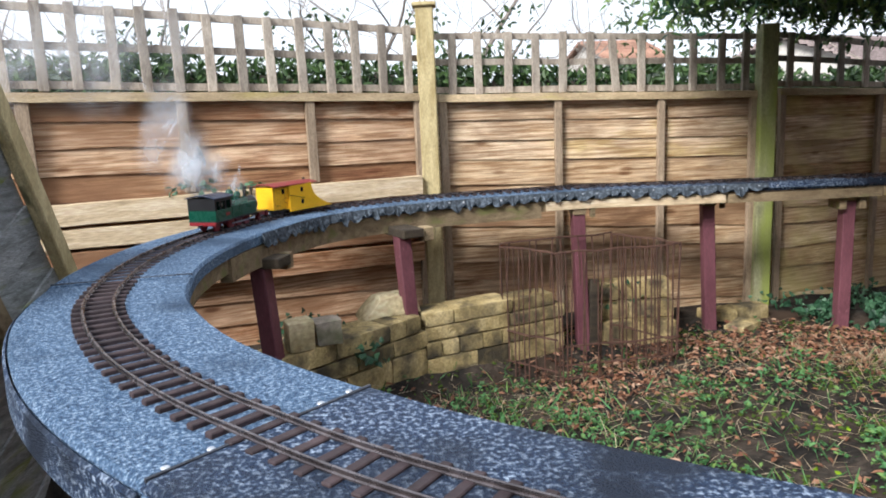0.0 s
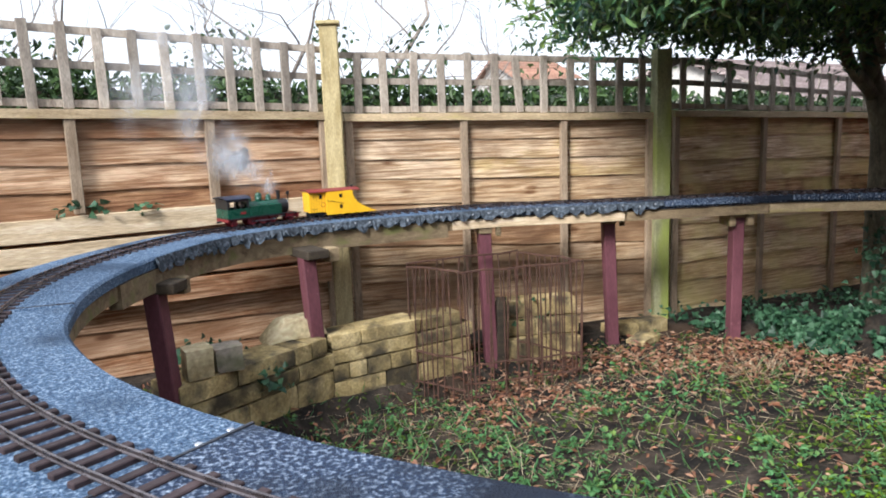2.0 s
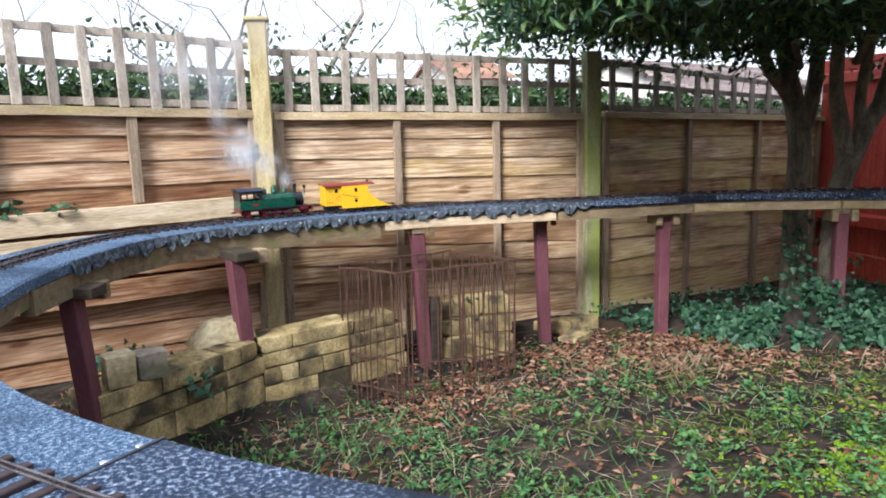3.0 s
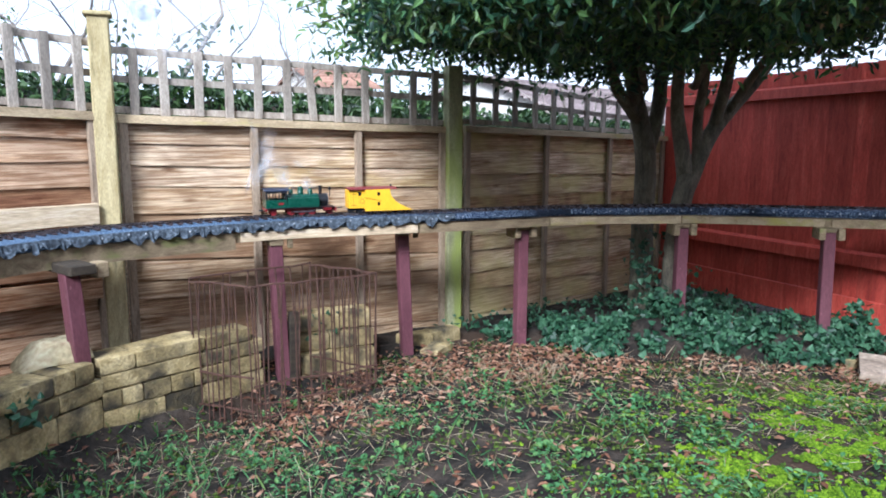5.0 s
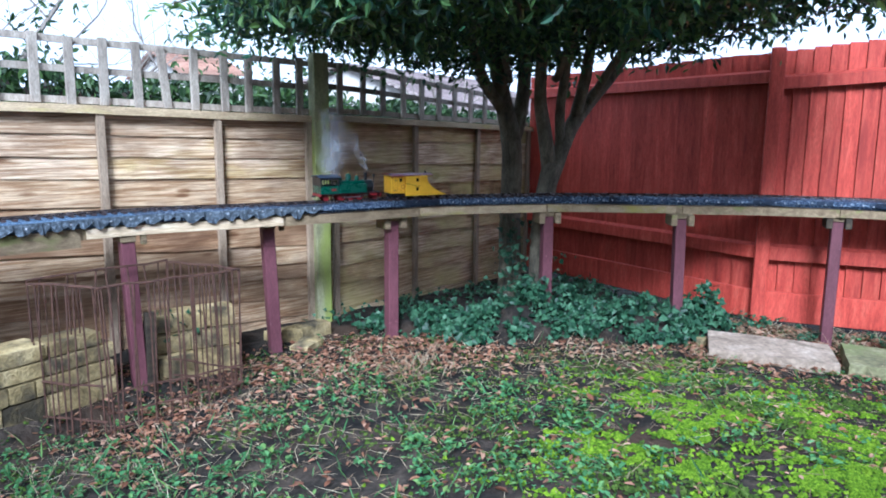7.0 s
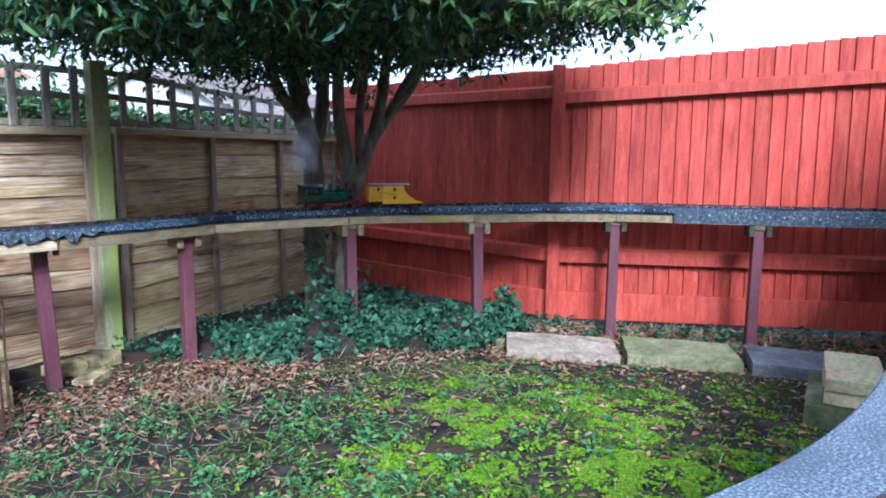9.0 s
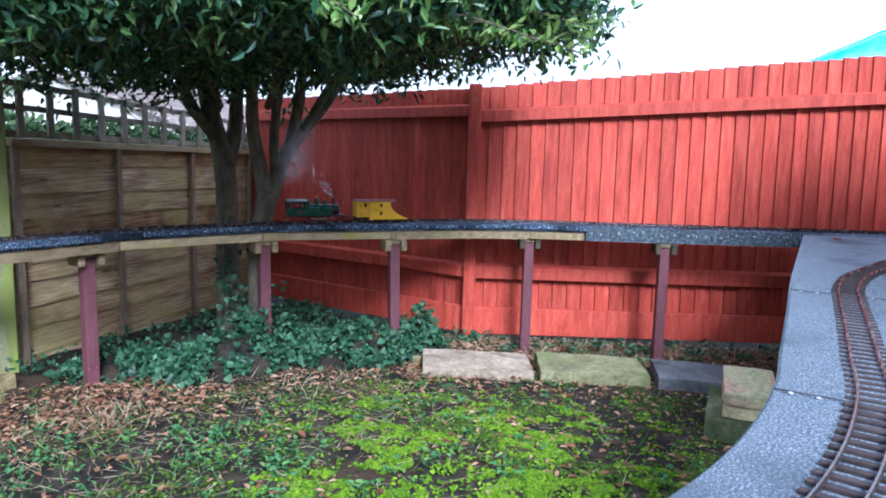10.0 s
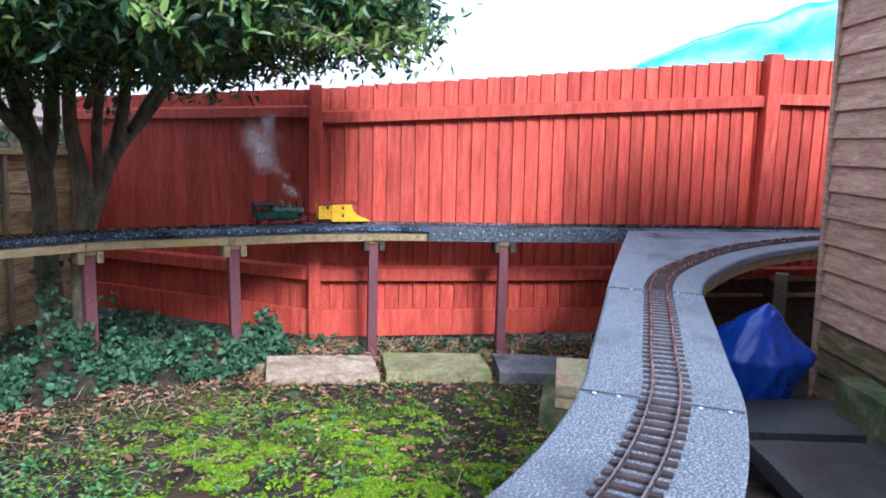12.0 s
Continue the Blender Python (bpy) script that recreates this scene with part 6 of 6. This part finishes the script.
def build_plough():
    """Origin at the rear on the rail heads; x ahead. A house body with a wedge blade at the front."""
    w = thing("snow_plough", "yellow model snow plough wagon with a maroon roof", "wagon")
    bm = bmesh.new()
    box(bm, 0.034, 0, 0.052, 0.068, 0.074, 0.068, bevel=0.001)
    body = part("body", bm, YELLOW, w, "yellow planked body")
    for k in range(6):
        for s in (-1, 1):
            bm = bmesh.new()
            box(bm, 0.008 + k * 0.0098, s * 0.0371, 0.052, 0.0006, 0.0006, 0.066)
            part("plank_joint", bm, ROOF_RED, body)
    for k in range(5):
        bm = bmesh.new()
        box(bm, -0.0008, 0, 0.026 + k * 0.012, 0.002, 0.03, 0.0015)
        part("ladder_rung", bm, YELLOW, body)
    for s in (-1, 1):
        for x, z, a in ((0.02, 0.03, 0.02), (0.02, 0.07, 0.012)):
            bm = bmesh.new()
            box(bm, x, s * 0.0378, z, a, 0.001, 0.0016)
            part("lettering", bm, BLACK, body)
        bm = bmesh.new()
        bmesh.ops.create_cone(bm, cap_ends=True, segments=20, radius1=0.0085, radius2=0.0085, depth=0.001, matrix=Matrix.Translation((0.051, s * 0.0378, 0.044)) @ Matrix.Rotation(radians(90), 4, "X"))
        emblem = part("emblem", bm, ROOF_RED, body, "round red emblem")
        bm = bmesh.new()
        bmesh.ops.create_cone(bm, cap_ends=True, segments=20, radius1=0.0068, radius2=0.0068, depth=0.001, matrix=Matrix.Translation((0.051, s * 0.0383, 0.044)) @ Matrix.Rotation(radians(90), 4, "X"))
        part("emblem_field", bm, YELLOW, emblem)
        bm = bmesh.new()
        box(bm, 0.042, s * 0.0375, 0.072, 0.011, 0.0018, 0.014, bevel=0.0004)
        part("window", bm, GLASS_DARK, body, "small dark window")
    # blade: flat cheeks that flare down to a low tip, curved front sheet
    N = 14
    for s in (-1, 1):
        bm = bmesh.new()
        outer = [(0.060, 0.008), (0.060, 0.088), (0.156, 0.089)]
        curve = [(0.156 + 0.09 * (t ** 1.9), lerp(0.089, 0.009, t ** 0.75)) for t in [k / N for k in range(1, N + 1)]]
        pts = outer + curve
        f = [bm.verts.new((x, s * 0.0475, z)) for x, z in pts]
        b = [bm.verts.new((x, s * 0.0445, z)) for x, z in pts]
        bm.faces.new(f)
        bm.faces.new(b[::-1])
        for k in range(len(pts)):
            bm.faces.new((f[k], f[(k + 1) % len(pts)], b[(k + 1) % len(pts)], b[k]))
        bmesh.ops.recalc_face_normals(bm, faces=bm.faces)
        cheek = part("cheek", bm, YELLOW, w, "yellow blade cheek")
        for z in (0.072, 0.035):
            bm = bmesh.new()
            box(bm, 0.112, s * 0.0478, z, 0.010, 0.0016, 0.013, bevel=0.0004)
            part("window", bm, GLASS_DARK, cheek, "small dark window")
        bm = bmesh.new()
        box(bm, 0.091, s * 0.0482, 0.052, 0.064, 0.0012, 0.0014, Matrix.Translation((0.091, 0, 0.052)) @ Matrix.Rotation(0.22, 4, "Y") @ Matrix.Translation((-0.091, 0, -0.052)))
        part("strut", bm, BLACK, cheek)
    bm = bmesh.new()
    rows = []
    for t in [k / N for k in range(N + 1)]:
        x, z = 0.150 + 0.092 * (t ** 1.9), lerp(0.089, 0.009, t ** 0.75)
        rows.append([bm.verts.new((x - 0.03 * (1 - abs(y) / 0.0445) * (1 - t) * 0.2 + 0.006 * (1 - abs(y) / 0.0445) * t, y, z)) for y in (-0.0445, -0.022, 0, 0.022, 0.0445)])
    for p, q in zip(rows, rows[1:]):
        for k in range(4):
            bm.faces.new((p[k], p[k + 1], q[k + 1], q[k]))
    sheet = part("blade", bm, YELLOW, w, "curved yellow blade", smooth=True)
    bm = bmesh.new()
    box(bm, 0.105, 0, 0.05, 0.09, 0.086, 0.07)
    part("blade_core", bm, YELLOW, w)
    bm = bmesh.new()
    n = 10
    prev = None
    for k in range(n + 1):
        a = lerp(-1, 1, k / n)
        y, z = a * 0.051, 0.0885 + 0.006 * (1 - a * a)
        ring = [bm.verts.new((-0.004, y, z)), bm.verts.new((0.184, y * 0.9, z)), bm.verts.new((0.184, y * 0.9, z + 0.002)), bm.verts.new((-0.004, y, z + 0.002))]
        if prev:
            for j in range(4):
                bm.faces.new((prev[j], prev[(j + 1) % 4], ring[(j + 1) % 4], ring[j]))
        else:
            bm.faces.new(ring)
        prev = ring
    bm.faces.new(prev[::-1])
    bmesh.ops.recalc_face_normals(bm, faces=bm.faces)
    part("roof", bm, ROOF_RED, w, "maroon roof overhanging the blade")
    bm = bmesh.new()
    cyl(bm, (0.17, 0, 0.094), (0.17, 0, 0.104), 0.004, n=10)
    part("lamp", bm, BLACK, w, "small black roof lamp")
    bm = bmesh.new()
    box(bm, 0.055, 0, 0.0135, 0.09, 0.05, 0.01, bevel=0.001)
    part("underframe", bm, BLACK, w)
    for x in (0.015, 0.045):
        wheel(w, x, 0.0095, BLACK)
    return w


loco, plough = build_loco(), build_plough()

# ---- smoke: drifting puffs of a few soft-edged, thin veils ----
SMOKE = bpy.data.materials.new("thin_smoke")
SMOKE.use_nodes = True


def smoke_nodes():
    n, l = SMOKE.node_tree.nodes, SMOKE.node_tree.links
    tint = (0.90, 0.93, 0.98, 1)
    front, back, clear = n.new("ShaderNodeBsdfDiffuse"), n.new("ShaderNodeBsdfTranslucent"), n.new("ShaderNodeBsdfTransparent")
    front.inputs["Color"].default_value, back.inputs["Color"].default_value = tint, tint
    both, veil = n.new("ShaderNodeMixShader"), n.new("ShaderNodeMixShader")
    l.new(front.outputs[0], both.inputs[1])
    l.new(back.outputs[0], both.inputs[2])
    thick = n.new("ShaderNodeAttribute")
    thick.attribute_name = "thick"
    tc, nz_tex = n.new("ShaderNodeTexCoord"), n.new("ShaderNodeTexNoise")
    nz_tex.inputs["Scale"].default_value, nz_tex.inputs["Detail"].default_value = 16, 4
    l.new(tc.outputs["Object"], nz_tex.inputs["Vector"])
    wisp = n.new("ShaderNodeMapRange")
    for key, v in (("From Min", 0.36), ("From Max", 0.64), ("To Min", 0.25), ("To Max", 1.0)):
        wisp.inputs[key].default_value = v
    l.new(nz_tex.outputs["Fac"], wisp.inputs["Value"])
    mul = n.new("ShaderNodeMath")
    mul.operation = "MULTIPLY"
    l.new(thick.outputs["Fac"], mul.inputs[0])
    l.new(wisp.outputs[0], mul.inputs[1])
    l.new(mul.outputs[0], veil.inputs[0])
    l.new(clear.outputs[0], veil.inputs[1])
    l.new(both.outputs[0], veil.inputs[2])
    l.new(veil.outputs[0], n["Material Output"].inputs["Surface"])


smoke_nodes()


def puff(sx, sz, count, seed, flake, label, dense):
    """Soft round veils, thickest in their middles, set about a puff's centre."""
    r = np.random.default_rng(seed)
    V, F, T = [], [], []
    for i in range(count):
        c = Vector(r.normal(0, 0.42, 3).tolist())
        c = Vector((c.x * sx, c.y * sx * 0.6, c.z * sz))
        q = Vector((r.normal(0, 0.35), 1.0, r.normal(0, 0.35))).to_track_quat("Z", "Y")
        w = flake * r.uniform(0.6, 1.3)
        o = len(V)
        V.append(tuple(c))
        T.append(dense)
        for ring, k in ((0.35, 0.8), (0.68, 0.34), (1.0, 0.0)):
            for j in range(14):
                a = 2 * math.pi * j / 14
                p = Vector((math.cos(a), math.sin(a), 0)) * w * ring * (1 + 0.35 * noise.noise((math.cos(a) * 1.4 + i * 3.7, math.sin(a) * 1.4, seed)))
                V.append(tuple(c + q @ p))
                T.append(dense * k)
        for j in range(14):
            n2 = (j + 1) % 14
            F.append((o, o + 1 + j, o + 1 + n2))
            for ring in (0, 1):
                a0, b0 = o + 1 + ring * 14, o + 15 + ring * 14
                F.append((a0 + j, b0 + j, b0 + n2, a0 + n2))
    me = bpy.data.meshes.new("smoke_puff")
    me.from_pydata(V, [], F)
    me.attributes.new("thick", "FLOAT", "POINT").data.foreach_set("value", T)
    for f in me.polygons:
        f.use_smooth = True
    me.materials.append(SMOKE)
    ob = new("smoke_puff", me)
    ob.visible_shadow = False
    return tagged(ob, label, "smoke", "smoke puffs", "stuff")


PUFFS = [puff(0.12, 0.085, 9, 1, 0.075, "dense pale steam puff behind the chimney", 0.46), puff(0.11, 0.13, 7, 2, 0.085, "thin rising steam puff", 0.36),
         puff(0.16, 0.19, 7, 3, 0.13, "faint drifting steam", 0.32), puff(0.030, 0.06, 5, 4, 0.032, "small wisp of steam at the chimney", 0.34),
         puff(0.045, 0.085, 6, 5, 0.048, "thin wisp of steam above the engine", 0.30)]

# the middle of the plough's upper window along the track, time by time
RUN = [(0.0, 7.045), (0.5, 7.175), (1.0, 7.305), (1.5, 7.450), (2.0, 7.595), (2.5, 7.750), (3.0, 7.910), (3.5, 8.070), (4.0, 8.224), (4.5, 8.379), (5.0, 8.539), (5.5, 8.705), (6.0, 8.865), (6.5, 9.050), (7.0, 9.255), (7.5, 9.460), (8.0, 9.669), (8.5, 9.876), (9.0, 10.075), (9.5, 10.245), (10.0, 10.400), (10.5, 10.545), (11.0, 10.685), (11.5, 10.840), (12.0, 10.990)]


def motions():
    def chord(s0, length, a, b):
        p, _ = at(s0 + a)
        q, _ = at(s0 + b)
        d = (q - p).normalized()
        o = p - d * a
        return Matrix.Translation((o.x, o.y, TOP)) @ Matrix.Rotation(math.atan2(d.y, d.x), 4, "Z")

    rows_p = [(t, chord(s - 0.112, 0.25, 0.02, 0.20)) for t, s in RUN]
    rows_l = [(t, chord(s - 0.112 - 0.308, 0.29, 0.04, 0.22)) for t, s in RUN]
    walk(plough, rows_p)
    walk(loco, rows_l)
    # steam: where each puff stands against the chimney (metres along the track behind it, aside, up)
    drift = [
        [(0, -0.11, 0.06, 0.09), (0.5, -0.08, 0.06, 0.10), (1.0, -0.07, 0.06, 0.12), (1.5, -0.08, 0.05, 0.14), (2.5, -0.12, 0.05, 0.11), (3.0, -0.13, 0.05, 0.13), (3.5, -0.11, 0.06, 0.18), (5.5, -0.7, 0.3, 0.8), (9, -1.3, 0.6, 1.8), (12, -1.8, 1.0, 2.6)],
        [(0, -0.22, 0.08, 0.18), (1.0, -0.22, 0.08, 0.18), (2.0, -0.24, 0.06, 0.28), (2.5, -0.25, 0.06, 0.32), (3.5, -0.19, 0.06, 0.28), (5.5, -0.22, 0.05, 0.02), (7, -0.12, 0.05, 0.10), (9, -0.16, 0.12, 0.14), (12, -0.14, 0.1, 0.24)],
        [(0, -0.38, 0.1, 0.40), (1.0, -0.36, 0.1, 0.40), (2.0, -0.25, 0.1, 0.42), (2.5, -0.25, 0.1, 0.48), (3.5, -0.20, 0.1, 0.46), (5.5, -0.5, 0.3, 0.6), (9, -0.9, 0.6, 1.5), (12, -1.2, 0.9, 2.2)],
        [(0, -0.05, 0.0, 0.04), (2.5, -0.03, 0.02, 0.05), (5.5, -0.06, 0.02, 0.04), (6.5, 0.0, 0.02, 0.06), (9.0, -0.05, 0.03, 0.06), (10.5, -0.03, 0.02, 0.06), (12, -0.035, 0.02, 0.07)],
        [(0, -0.09, 0.03, 0.08), (2.5, -0.08, 0.04, 0.10), (5.5, -0.14, 0.03, 0.04), (6.5, -0.01, 0.03, 0.12), (9.0, -0.13, 0.06, 0.10), (10.5, -0.075, 0.04, 0.14), (12, -0.08, 0.04, 0.15)],
    ]
    ts, ss = [t for t, s in RUN], [s for t, s in RUN]
    for i, (ob, dr) in enumerate(zip(PUFFS, drift)):
        rows = []
        for t, s in RUN:
            a, b, c = (float(np.interp(t, [d[0] for d in dr], [d[k] for d in dr])) for k in (1, 2, 3))
            p, d = at(s - 0.112 - 0.308 + 0.208)
            n = Vector((-d.y, d.x, 0))
            q = p + d * a + n * b
            lean = -25 if i > 2 else 10 * math.sin(t * 1.3 + i)
            rows.append((t, Matrix.Translation((q.x, q.y, TOP + 0.104 + c)) @ Matrix.Rotation(math.atan2(d.y, d.x), 4, "Z") @ Matrix.Rotation(radians(lean), 4, "Y") @ Matrix.Rotation(t * 0.12 * (1 + i % 2), 4, "Z")))
        walk(ob, rows)


motions()
